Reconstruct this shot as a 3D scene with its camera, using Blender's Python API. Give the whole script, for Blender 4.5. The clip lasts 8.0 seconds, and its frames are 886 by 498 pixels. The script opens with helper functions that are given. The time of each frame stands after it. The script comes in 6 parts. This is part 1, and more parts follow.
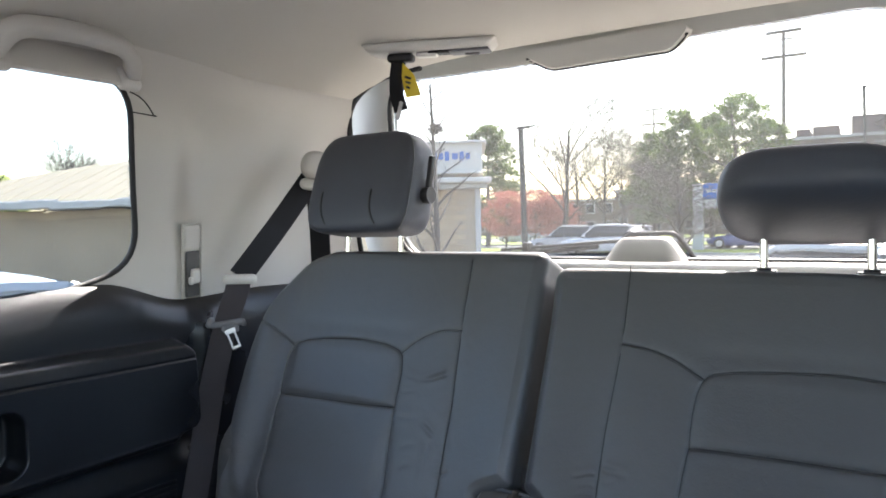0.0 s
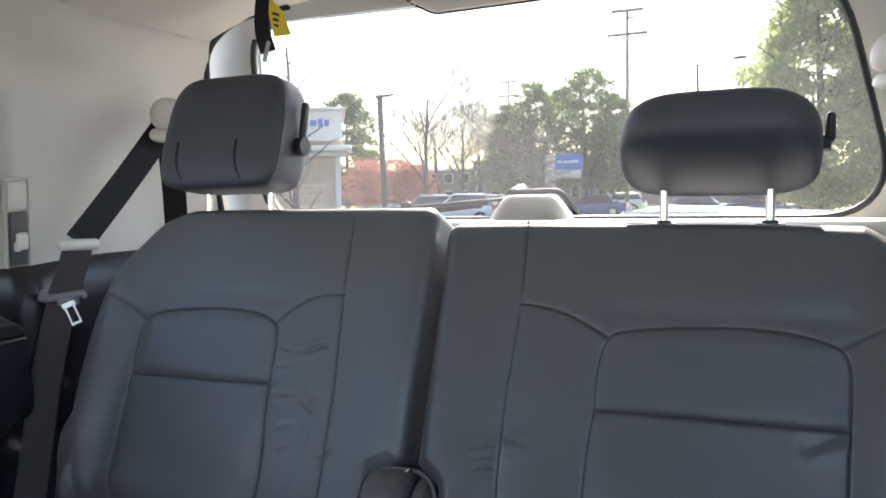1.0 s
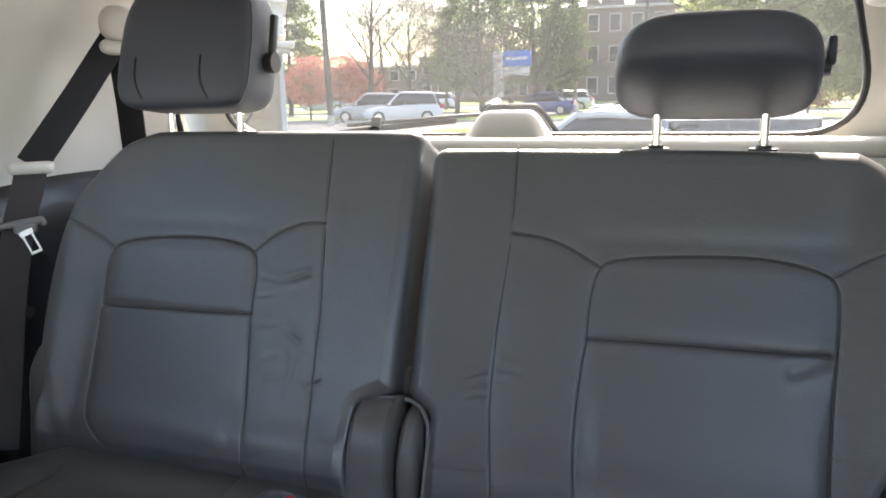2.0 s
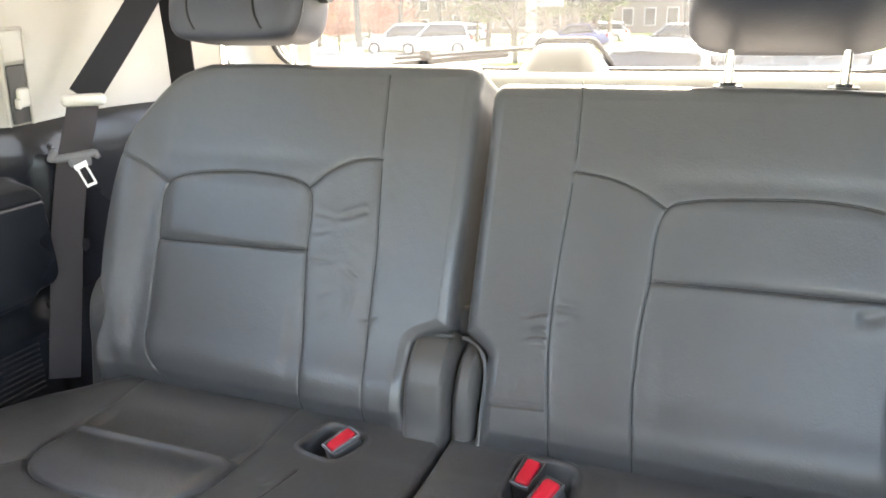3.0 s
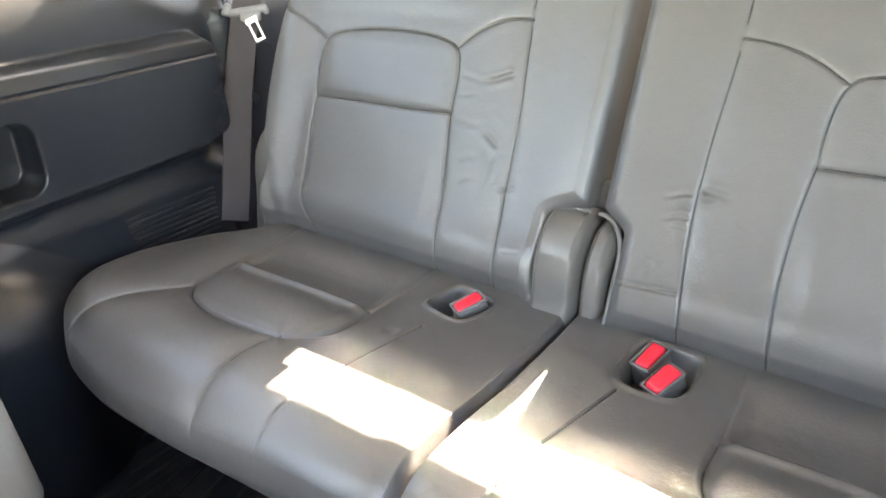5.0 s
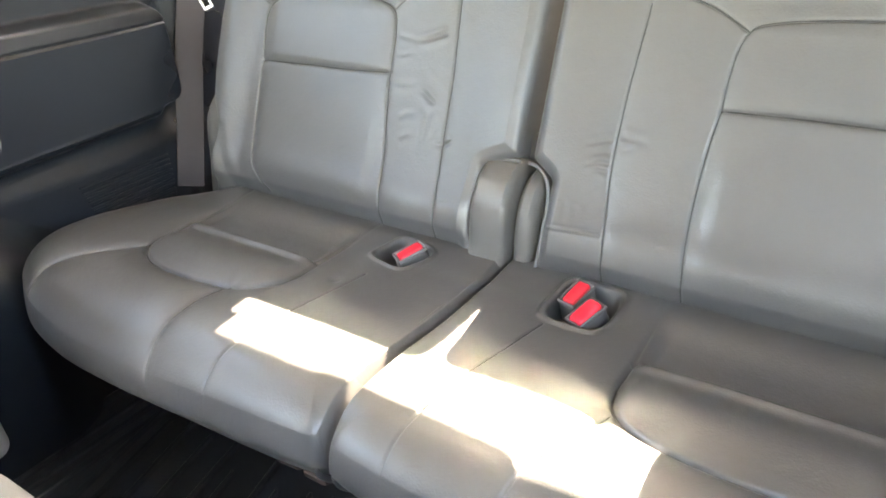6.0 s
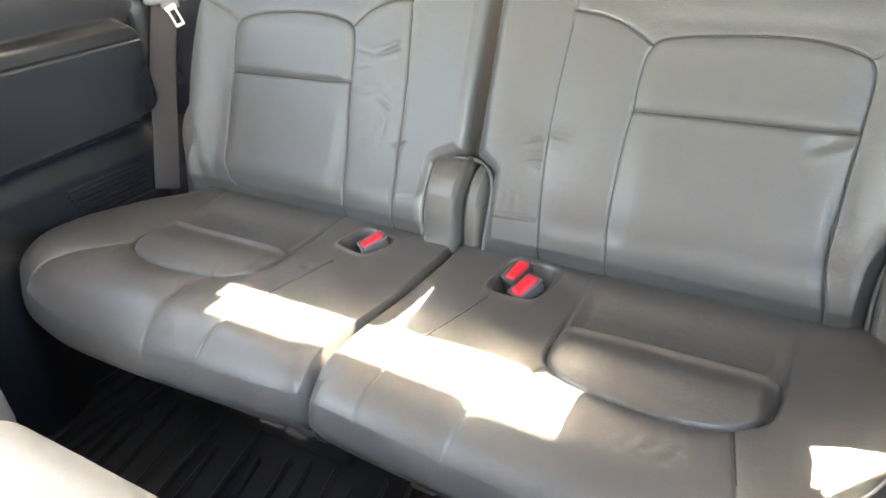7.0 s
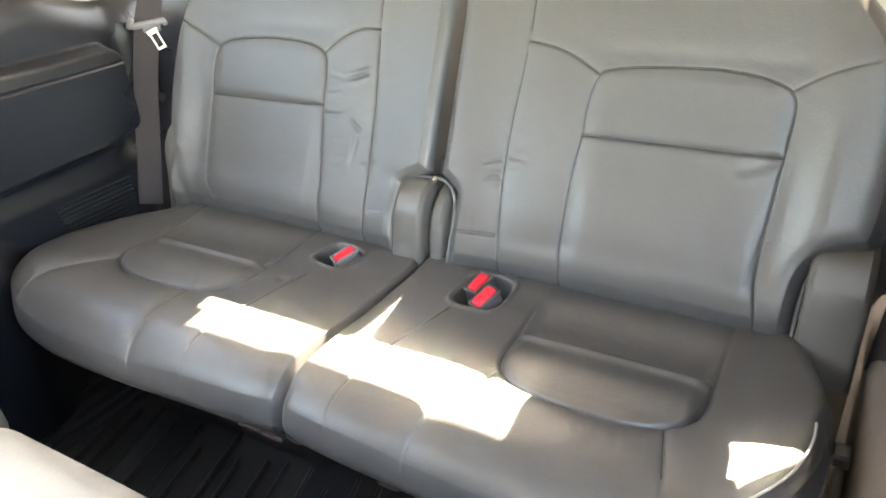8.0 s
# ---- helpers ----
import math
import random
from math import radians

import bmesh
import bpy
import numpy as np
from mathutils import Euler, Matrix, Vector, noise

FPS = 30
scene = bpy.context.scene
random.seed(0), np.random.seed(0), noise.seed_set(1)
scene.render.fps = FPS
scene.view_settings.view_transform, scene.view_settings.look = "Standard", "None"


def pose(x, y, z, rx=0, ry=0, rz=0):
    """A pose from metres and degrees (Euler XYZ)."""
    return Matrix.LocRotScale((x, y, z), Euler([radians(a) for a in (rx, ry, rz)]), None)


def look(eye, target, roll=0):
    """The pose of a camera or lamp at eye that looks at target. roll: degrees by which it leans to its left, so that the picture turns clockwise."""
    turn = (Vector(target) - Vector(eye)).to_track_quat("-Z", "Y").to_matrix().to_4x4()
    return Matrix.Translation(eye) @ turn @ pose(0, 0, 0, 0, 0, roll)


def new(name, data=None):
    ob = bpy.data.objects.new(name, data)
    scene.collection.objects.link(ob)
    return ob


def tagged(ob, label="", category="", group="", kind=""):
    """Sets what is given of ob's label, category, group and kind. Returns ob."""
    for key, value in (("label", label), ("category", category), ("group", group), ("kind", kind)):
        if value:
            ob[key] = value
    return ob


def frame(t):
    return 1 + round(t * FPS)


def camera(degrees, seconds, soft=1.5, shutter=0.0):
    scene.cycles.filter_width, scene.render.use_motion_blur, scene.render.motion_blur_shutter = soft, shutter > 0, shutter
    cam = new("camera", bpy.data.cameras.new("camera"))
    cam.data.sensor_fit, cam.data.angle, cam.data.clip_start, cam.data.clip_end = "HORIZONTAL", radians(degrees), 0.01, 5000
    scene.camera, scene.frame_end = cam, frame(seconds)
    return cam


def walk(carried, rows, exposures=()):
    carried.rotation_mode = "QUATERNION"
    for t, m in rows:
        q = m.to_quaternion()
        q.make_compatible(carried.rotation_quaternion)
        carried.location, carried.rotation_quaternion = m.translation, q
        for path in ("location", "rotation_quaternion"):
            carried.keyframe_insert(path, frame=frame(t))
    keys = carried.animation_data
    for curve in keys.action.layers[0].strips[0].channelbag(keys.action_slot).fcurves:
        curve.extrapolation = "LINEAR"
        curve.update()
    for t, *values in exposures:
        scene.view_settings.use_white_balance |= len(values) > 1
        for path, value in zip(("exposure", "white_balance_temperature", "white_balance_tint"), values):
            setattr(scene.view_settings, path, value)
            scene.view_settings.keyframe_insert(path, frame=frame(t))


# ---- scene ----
cam = camera(62.05, 8.0, soft=1.8)
PATH = [
    (0, (0.4954, 0.1780, 0.8606), (-0.6170, 1.8390, 0.7991), -1.00),
    (0.5, (0.4480, 0.2283, 0.8496), (-0.5016, 1.9865, 0.7650), -1.03),
    (1, (0.4104, 0.2516, 0.8370), (-0.3676, 2.0880, 0.6877), -1.09),
    (1.5, (0.3823, 0.2588, 0.8555), (-0.2931, 2.1188, 0.5650), -1.13),
    (1.7, (0.3680, 0.2636, 0.8654), (-0.2783, 2.1235, 0.5149), -1.13),
    (2.8, (0.3172, 0.2571, 0.8747), (-0.3390, 2.0619, 0.3161), -0.83),
    (3, (0.3069, 0.2605, 0.8735), (-0.3859, 2.0416, 0.2837), -0.92),
    (3.5, (0.2684, 0.2633, 0.8692), (-0.5458, 1.9761, 0.2342), -0.90),
    (4, (0.2675, 0.2639, 0.8607), (-0.7012, 1.8617, 0.1474), -0.99),
    (4.5, (0.2929, 0.2898, 0.8549), (-0.7623, 1.7827, 0.0437), -1.38),
    (4.7, (0.3172, 0.2980, 0.8546), (-0.7570, 1.7580, 0.0094), -1.55),
    (6, (0.4292, 0.2764, 0.8440), (-0.5802, 1.7233, -0.0981), -2.98),
    (6.5, (0.4606, 0.2192, 0.8587), (-0.4945, 1.7009, -0.0859), -2.94),
    (7, (0.5064, 0.1691, 0.8874), (-0.4148, 1.6750, -0.0526), -2.98),
    (7.5, (0.5329, 0.1385, 0.9118), (-0.3668, 1.6566, -0.0293), -2.91),
    (8, (0.5668, 0.1355, 0.9414), (-0.3249, 1.6577, -0.0008), -2.89),
]
walk(cam, [(t, look(eye, target, roll)) for t, eye, target, roll in PATH],
     exposures=[(0, 3.18, 6400, 15), (1.0, 3.15, 6400, 15), (1.7, 3.18, 6600, 15), (2.8, 4.50, 7600, 15), (3.5, 4.65, 7800, 15), (4.0, 4.92, 7900, 15), (4.7, 5.38, 8200, 15), (6.0, 5.50, 8600, 15), (8.0, 5.30, 8600, 15)])

# ---- world, sun ----
SUN_DIR = Vector((-0.10, 1.0, 1.02)).normalized()      # from the place towards the sun
world = bpy.data.worlds.new("world")
scene.world = world
world.use_nodes = True
wn = world.node_tree
bg = wn.nodes["Background"]
sky = wn.nodes.new("ShaderNodeTexSky")
sky.sky_type = 'NISHITA'
sky.sun_disc = False
sky.sun_elevation = math.asin(SUN_DIR.z)
sky.sun_rotation = math.atan2(SUN_DIR.x, SUN_DIR.y)
sky.dust_density = 2.0
sky.air_density = 1.3
wn.links.new(sky.outputs[0], bg.inputs[0])
bg.inputs[1].default_value = 0.15
sun = new("sun", bpy.data.lights.new("sun", 'SUN'))
sun.data.energy = 5.0
sun.data.angle = radians(0.53)
sun.data.color = (1.0, 0.94, 0.83)
sun.matrix_world = look(SUN_DIR * 30, (0, 0, 0))

GROUND = -0.85      # the parking lot under the car
CX = 0.008        # middle of the cabin


# ---- materials ----
def node(nt, kind, **kw):
    n = nt.nodes.new(kind)
    for k, v in kw.items():
        n.inputs[k].default_value = v
    return n


def surface(name, colour, rough, metal=0.0, spread=0.12, big=3.0, fine=200.0, bump=0.15, bump_dist=0.001,
            spec=0.5, rough_spread=0.08, tint=None, random_piece=0.0, stretch=None, coat=0.0):
    """Principled material with a broad and a fine variation of colour and gloss, and a fine relief."""
    m = bpy.data.materials.new(name)
    m.use_nodes = True
    nt = m.node_tree
    bsdf = nt.nodes["Principled BSDF"]
    bsdf.inputs["Metallic"].default_value = metal
    bsdf.inputs["Specular IOR Level"].default_value = spec
    bsdf.inputs["Coat Weight"].default_value = coat
    co = nt.nodes.new("ShaderNodeTexCoord")
    vec = co.outputs["Object"]
    if stretch:
        mp = nt.nodes.new("ShaderNodeMapping")
        mp.inputs["Scale"].default_value = stretch
        nt.links.new(vec, mp.inputs[0])
        vec = mp.outputs[0]
    n1 = node(nt, "ShaderNodeTexNoise", Scale=big, Detail=4.0, Roughness=0.6)
    n2 = node(nt, "ShaderNodeTexNoise", Scale=fine, Detail=3.0, Roughness=0.6)
    for n in (n1, n2):
        nt.links.new(vec, n.inputs["Vector"])
    mix = nt.nodes.new("ShaderNodeMix")
    mix.data_type = 'RGBA'
    c = Vector(colour)
    t = Vector(tint) if tint else c * (1 + spread)
    mix.inputs[6].default_value = (*(c * (1 - spread)), 1)
    mix.inputs[7].default_value = (*t, 1)
    add_n = nt.nodes.new("ShaderNodeMath")
    add_n.operation = 'MULTIPLY_ADD'
    add_n.inputs[1].default_value = 0.35
    nt.links.new(n2.outputs["Fac"], add_n.inputs[0])
    sc = nt.nodes.new("ShaderNodeMath")
    sc.operation = 'MULTIPLY_ADD'
    sc.inputs[1].default_value = 1.6
    sc.inputs[2].default_value = -0.48
    nt.links.new(n1.outputs["Fac"], sc.inputs[0])
    nt.links.new(sc.outputs[0], add_n.inputs[2])
    nt.links.new(add_n.outputs[0], mix.inputs[0])
    out = mix.outputs[2]
    if random_piece:
        oi = nt.nodes.new("ShaderNodeObjectInfo")
        hsv = nt.nodes.new("ShaderNodeHueSaturation")
        mr = nt.nodes.new("ShaderNodeMapRange")
        mr.inputs[3].default_value, mr.inputs[4].default_value = 1 - random_piece, 1 + random_piece
        nt.links.new(oi.outputs["Random"], mr.inputs[0])
        nt.links.new(mr.outputs[0], hsv.inputs["Value"])
        nt.links.new(out, hsv.inputs["Color"])
        out = hsv.outputs[0]
    nt.links.new(out, bsdf.inputs["Base Color"])
    rr = nt.nodes.new("ShaderNodeMapRange")
    rr.inputs[3].default_value, rr.inputs[4].default_value = max(0.02, rough - rough_spread), min(1, rough + rough_spread)
    nt.links.new(n1.outputs["Fac"], rr.inputs[0])
    nt.links.new(rr.outputs[0], bsdf.inputs["Roughness"])
    if bump:
        b = nt.nodes.new("ShaderNodeBump")
        b.inputs["Strength"].default_value = bump
        b.inputs["Distance"].default_value = bump_dist
        nt.links.new(n2.outputs["Fac"], b.inputs["Height"])
        nt.links.new(b.outputs[0], bsdf.inputs["Normal"])
    return m


def leather(name, colour, rough):
    """Dyed hide: pebbled grain, soft wear, faint creasing."""
    m = surface(name, colour, rough, spread=0.06, big=5.0, fine=260.0, bump=0.0, rough_spread=0.05, spec=0.72)
    nt = m.node_tree
    bsdf = nt.nodes["Principled BSDF"]
    co = nt.nodes.new("ShaderNodeTexCoord")
    v = node(nt, "ShaderNodeTexVoronoi", Scale=420.0)
    v.feature = 'SMOOTH_F1'
    w = node(nt, "ShaderNodeTexNoise", Scale=28.0, Detail=5.0, Roughness=0.65, Distortion=0.6)
    nt.links.new(co.outputs["Object"], v.inputs["Vector"])
    nt.links.new(co.outputs["Object"], w.inputs["Vector"])
    big = node(nt, "ShaderNodeTexNoise", Scale=11.0, Detail=3.0, Roughness=0.55, Distortion=1.2)
    nt.links.new(co.outputs["Object"], big.inputs["Vector"])
    b0 = node(nt, "ShaderNodeBump", Strength=0.14, Distance=0.006)
    nt.links.new(big.outputs["Fac"], b0.inputs["Height"])
    b1 = node(nt, "ShaderNodeBump", Strength=0.22, Distance=0.0006)
    nt.links.new(b0.outputs[0], b1.inputs["Normal"])
    b2 = node(nt, "ShaderNodeBump", Strength=0.20, Distance=0.003)
    nt.links.new(v.outputs["Distance"], b1.inputs["Height"])
    nt.links.new(w.outputs["Fac"], b2.inputs["Height"])
    nt.links.new(b1.outputs[0], b2.inputs["Normal"])
    nt.links.new(b2.outputs[0], bsdf.inputs["Normal"])
    return m


def glass(name, tint=(0.95, 0.97, 0.96), dust=0.0):
    """Thin window glass; dust: how much of it is veiled by a bright film of road dust."""
    m = bpy.data.materials.new(name)
    m.use_nodes = True
    nt = m.node_tree
    b = nt.nodes["Principled BSDF"]
    b.inputs["Base Color"].default_value = (*tint, 1)
    b.inputs["Transmission Weight"].default_value = 1.0
    b.inputs["Roughness"].default_value = 0.0
    b.inputs["IOR"].default_value = 1.04
    if dust:
        tr = nt.nodes.new("ShaderNodeBsdfTranslucent")
        tr.inputs[0].default_value = (0.75, 0.76, 0.76, 1)
        co = nt.nodes.new("ShaderNodeTexCoord")
        n1 = node(nt, "ShaderNodeTexNoise", Scale=5.0, Detail=6.0, Roughness=0.65)
        nt.links.new(co.outputs["Object"], n1.inputs["Vector"])
        mr = nt.nodes.new("ShaderNodeMapRange")
        mr.inputs[1].default_value, mr.inputs[2].default_value = 0.3, 0.7
        mr.inputs[3].default_value, mr.inputs[4].default_value = dust * 0.7, dust * 1.3
        nt.links.new(n1.outputs["Fac"], mr.inputs[0])
        mix = nt.nodes.new("ShaderNodeMixShader")
        nt.links.new(mr.outputs[0], mix.inputs[0])
        nt.links.new(b.outputs[0], mix.inputs[1])
        nt.links.new(tr.outputs[0], mix.inputs[2])
        nt.links.new(mix.outputs[0], nt.nodes["Material Output"].inputs[0])
    return m


M_LEATHER = leather("grey leather", (0.0550, 0.0550, 0.0562), 0.38)
# slate headrest leather, darkened so that its colour holds the headrests' shade
M_LEATHER_SHADED = leather("dark slate leather", (0.030, 0.033, 0.045), 0.52)
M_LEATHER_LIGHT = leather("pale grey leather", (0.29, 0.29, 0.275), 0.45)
M_STITCH = surface("stitching thread", (0.30, 0.30, 0.30), 0.8, fine=900)
M_DARK = surface("charcoal moulded plastic", (0.0060, 0.0078, 0.0112), 0.30, fine=900, bump=0.22, bump_dist=0.0004, spec=0.65)
M_CREAM = surface("cream grained trim", (0.535, 0.510, 0.474), 0.62, spread=0.03, big=2.0, fine=700, bump=0.2, bump_dist=0.0005, spec=0.3)
M_HEADLINER = surface("cream woven headliner", (0.59, 0.558, 0.508), 0.95, spread=0.04, big=2.0, fine=900, bump=0.35, bump_dist=0.0008, spec=0.1)
M_GATE = surface("light grey tailgate trim", (0.58, 0.56, 0.515), 0.55, spread=0.03, fine=700, bump=0.2, bump_dist=0.0005, spec=0.35)
# darker copy of the tailgate trim; the hump's shade is in its grey
M_HUMP_SHADED = surface("grey moulded cover, darkened for shade", (0.26, 0.25, 0.23), 0.5, spread=0.04, fine=600, bump=0.2, bump_dist=0.0005)
M_SEAL = surface("black rubber seal", (0.008, 0.008, 0.009), 0.55, fine=400, bump=0.1)
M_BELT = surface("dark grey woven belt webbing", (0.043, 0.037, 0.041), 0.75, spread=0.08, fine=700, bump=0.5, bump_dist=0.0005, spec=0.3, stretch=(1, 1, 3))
# black roof belt end; also the shaded copy of the outer belts' webbing
M_BELT_BLACK_AND_SHADED = surface("black woven webbing, also shaded belt runs", (0.012, 0.012, 0.015), 0.75, fine=700, bump=0.5, bump_dist=0.0005, spec=0.25)
M_GUIDE = surface("pale moulded guide", (0.62, 0.60, 0.56), 0.5, fine=500)
M_GREY_PLASTIC = surface("mid grey moulded plastic", (0.078, 0.076, 0.074), 0.36, fine=800, bump=0.2, bump_dist=0.0004)
M_BUCKLE = surface("dark grey buckle moulding", (0.060, 0.060, 0.062), 0.42, fine=700, bump=0.2, bump_dist=0.0004)
M_TONGUE = surface("grey tongue moulding", (0.15, 0.15, 0.16), 0.5, fine=500)
M_STEEL = surface("brushed steel", (0.36, 0.36, 0.37), 0.38, metal=1.0, spread=0.06, fine=300, bump=0.05)
M_CHROME = surface("chromed steel", (0.80, 0.80, 0.80), 0.10, metal=1.0, spread=0.03, bump=0.0, rough_spread=0.03)
M_RED = surface("red release button", (0.62, 0.008, 0.030), 0.38, spread=0.08, fine=300, bump=0.05)
M_BLACK = surface("black moulded plastic", (0.010, 0.010, 0.011), 0.42, fine=600, bump=0.15, bump_dist=0.0004)
M_MAT = surface("black rubber floor mat", (0.022, 0.025, 0.030), 0.30, spread=0.3, big=8.0, fine=300, bump=0.3, bump_dist=0.001)
M_CARPET = surface("dark carpet", (0.03, 0.029, 0.028), 1.0, spread=0.2, fine=600, bump=0.8, bump_dist=0.003, spec=0.05)
M_ARCH = surface("grey-brown carpet", (0.15, 0.135, 0.13), 1.0, spread=0.15, fine=500, bump=0.6, bump_dist=0.002, spec=0.05)
M_TAG = surface("yellow card tag", (0.75, 0.55, 0.03), 0.6, fine=200)
M_TAG_WHITE = surface("white card tag", (0.75, 0.75, 0.70), 0.6, fine=200)
M_FELT = surface("worn jute lining", (0.085, 0.068, 0.068), 1.0, spread=0.25, fine=300, bump=0.8, bump_dist=0.002, spec=0.05)
M_GLASS = glass("clear window glass")
M_GLASS_REAR = glass("lightly tinted dusty rear glass", (0.28, 0.288, 0.288), 0.009)
M_GLASS_SIDE = glass("tinted rear side glass", (0.27, 0.29, 0.30), 0.003)
M_PAINT = surface("dark car paint", (0.03, 0.032, 0.036), 0.3, spread=0.05, bump=0.0, coat=0.6)


# ---- mesh helpers ----
def mesh_ob(name, verts, faces, material, parent=None, label="", smooth=True, sharp=None):
    me = bpy.data.meshes.new(name)
    me.from_pydata([tuple(v) for v in verts], [], faces)
    me.materials.append(material)
    if smooth:
        me.shade_smooth()
        if sharp:
            me.set_sharp_from_angle(angle=radians(sharp))
    ob = new(name, me)
    if parent:
        ob.parent = parent
    return tagged(ob, label)


def part(name, bm, material, parent=None, label="", smooth=True, sharp=35):
    """Links a bmesh as one mesh object under a thing or a part."""
    bmesh.ops.recalc_face_normals(bm, faces=bm.faces)
    me = bpy.data.meshes.new(name)
    bm.to_mesh(me)
    bm.free()
    me.materials.append(material)
    if smooth:
        me.shade_smooth()
        me.set_sharp_from_angle(angle=radians(sharp))
    ob = new(name, me)
    if parent:
        ob.parent = parent
    return tagged(ob, label)


def thing(name, label, category, group="", kind="", at=(0, 0, 0)):
    ob = new(name)
    ob.empty_display_size = 0.1
    ob.location = at
    return tagged(ob, label, category, group, kind)


def block(size, m=None, bevel=0.004, seg=2, taper=1.0):
    """A bmesh box with rounded edges, its top shrunk by taper."""
    bm = bmesh.new()
    bmesh.ops.create_cube(bm, size=1.0)
    for v in bm.verts:
        k = taper if v.co.z > 0 else 1.0
        v.co = Vector((v.co.x * size[0] * k, v.co.y * size[1] * k, v.co.z * size[2]))
    if bevel:
        bmesh.ops.bevel(bm, geom=bm.edges[:], offset=bevel, segments=seg, profile=0.5, affect='EDGES')
    if m is not None:
        bm.transform(m)
    return bm


def merge(*bms):
    out = bmesh.new()
    for b in bms:
        me = bpy.data.meshes.new("tmp")
        b.to_mesh(me)
        b.free()
        out.from_mesh(me)
        bpy.data.meshes.remove(me)
    return out


def rod(p0, p1, r0, r1=None, seg=12):
    bm = bmesh.new()
    p0, p1 = Vector(p0), Vector(p1)
    d = p1 - p0
    bmesh.ops.create_cone(bm, cap_ends=True, segments=seg, radius1=r0, radius2=r0 if r1 is None else r1, depth=d.length)
    bm.transform(Matrix.Translation((p0 + p1) / 2) @ d.to_track_quat('Z', 'Y').to_matrix().to_4x4())
    return bm


def smooth_path(pts, n=8, closed=False):
    """Catmull-Rom through the points."""
    pts = [np.array(p, float) for p in pts]
    out = []
    k = len(pts)
    rng = range(k) if closed else range(k - 1)
    for i in rng:
        p0 = pts[(i - 1) % k] if closed or i > 0 else pts[i]
        p1, p2 = pts[i], pts[(i + 1) % k]
        p3 = pts[(i + 2) % k] if closed or i + 2 < k else p2
        for j in range(n):
            t = j / n
            out.append(0.5 * ((2 * p1) + (p2 - p0) * t + (2 * p0 - 5 * p1 + 4 * p2 - p3) * t * t + (3 * p1 - p0 - 3 * p2 + p3) * t ** 3))
    if not closed:
        out.append(pts[-1])
    return out


def sweep(points, section, closed=False, up=(0, 0, 1), name="tube"):
    """Verts and faces of a section (2D list, side and up) swept along points. radius list not needed."""
    pts = [Vector(p) for p in points]
    n, k = len(pts), len(section)
    verts, faces = [], []
    upv = Vector(up)
    for i, p in enumerate(pts):
        a = pts[(i - 1) % n] if closed or i > 0 else p
        b = pts[(i + 1) % n] if closed or i < n - 1 else p
        d = (b - a).normalized()
        side = d.cross(upv)
        if side.length < 1e-4:
            side = d.cross(Vector((0.3, 1, 0.2)))
        side.normalize()
        u = side.cross(d)
        for s in section:
            verts.append(p + side * s[0] + u * s[1])
    for i in range(n if closed else n - 1):
        for j in range(k):
            a, b = i * k + j, i * k + (j + 1) % k
            c, d = ((i + 1) % n) * k + (j + 1) % k, ((i + 1) % n) * k + j
            faces.append((a, b, c, d))
    if not closed:
        faces.append(tuple(range(k))[::-1])
        faces.append(tuple((n - 1) * k + j for j in range(k)))
    return verts, faces


def circle(r, seg=8, rx=None):
    return [(math.cos(2 * math.pi * i / seg) * (rx or r), math.sin(2 * math.pi * i / seg) * r) for i in range(seg)]


def tube_ob(name, points, r, material, parent=None, label="", closed=False, seg=8, up=(0, 0, 1)):
    v, f = sweep(points, circle(r, seg), closed, up)
    return mesh_ob(name, v, f, material, parent, label)


def ribbon_ob(name, points, normals, width, thick, material, parent=None, label=""):
    """A strap that lies along points; normals give the way its broad face looks."""
    pts = [Vector(p) for p in points]
    verts, faces = [], []
    n = len(pts)
    for i, p in enumerate(pts):
        d = (pts[min(i + 1, n - 1)] - pts[max(i - 1, 0)]).normalized()
        nn = Vector(normals[i] if isinstance(normals, list) else normals)
        nn = (nn - d * nn.dot(d)).normalized()
        s = d.cross(nn)
        for a, b in ((-1, -1), (-0.96, 1), (0.96, 1), (1, -1)):
            verts.append(p + s * a * width / 2 + nn * b * thick / 2)
    for i in range(n - 1):
        for j in range(4):
            faces.append((i * 4 + j, i * 4 + (j + 1) % 4, (i + 1) * 4 + (j + 1) % 4, (i + 1) * 4 + j))
    faces += [(3, 2, 1, 0), tuple((n - 1) * 4 + j for j in range(4))]
    return mesh_ob(name, verts, faces, material, parent, label, sharp=40)


def seg_dist(px, py, line):
    """Distance of grid points to a polyline, and how far along it the nearest point is (0 to 1)."""
    best = np.full(px.shape, 9.0)
    for (ax, ay), (bx, by) in zip(line[:-1], line[1:]):
        dx, dy = bx - ax, by - ay
        q = dx * dx + dy * dy + 1e-12
        t = np.clip(((px - ax) * dx + (py - ay) * dy) / q, 0, 1)
        best = np.minimum(best, np.hypot(px - ax - t * dx, py - ay - t * dy))
    return best


def curve2(pts, n=6):
    return [tuple(p) for p in smooth_path(pts, n)]


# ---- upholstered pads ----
# seam cord coloured dark to stand in for shade in the stitched folds
M_SEAM_SHADE = surface("dark cord for seam shade", (0.022, 0.022, 0.023), 0.6, fine=900)


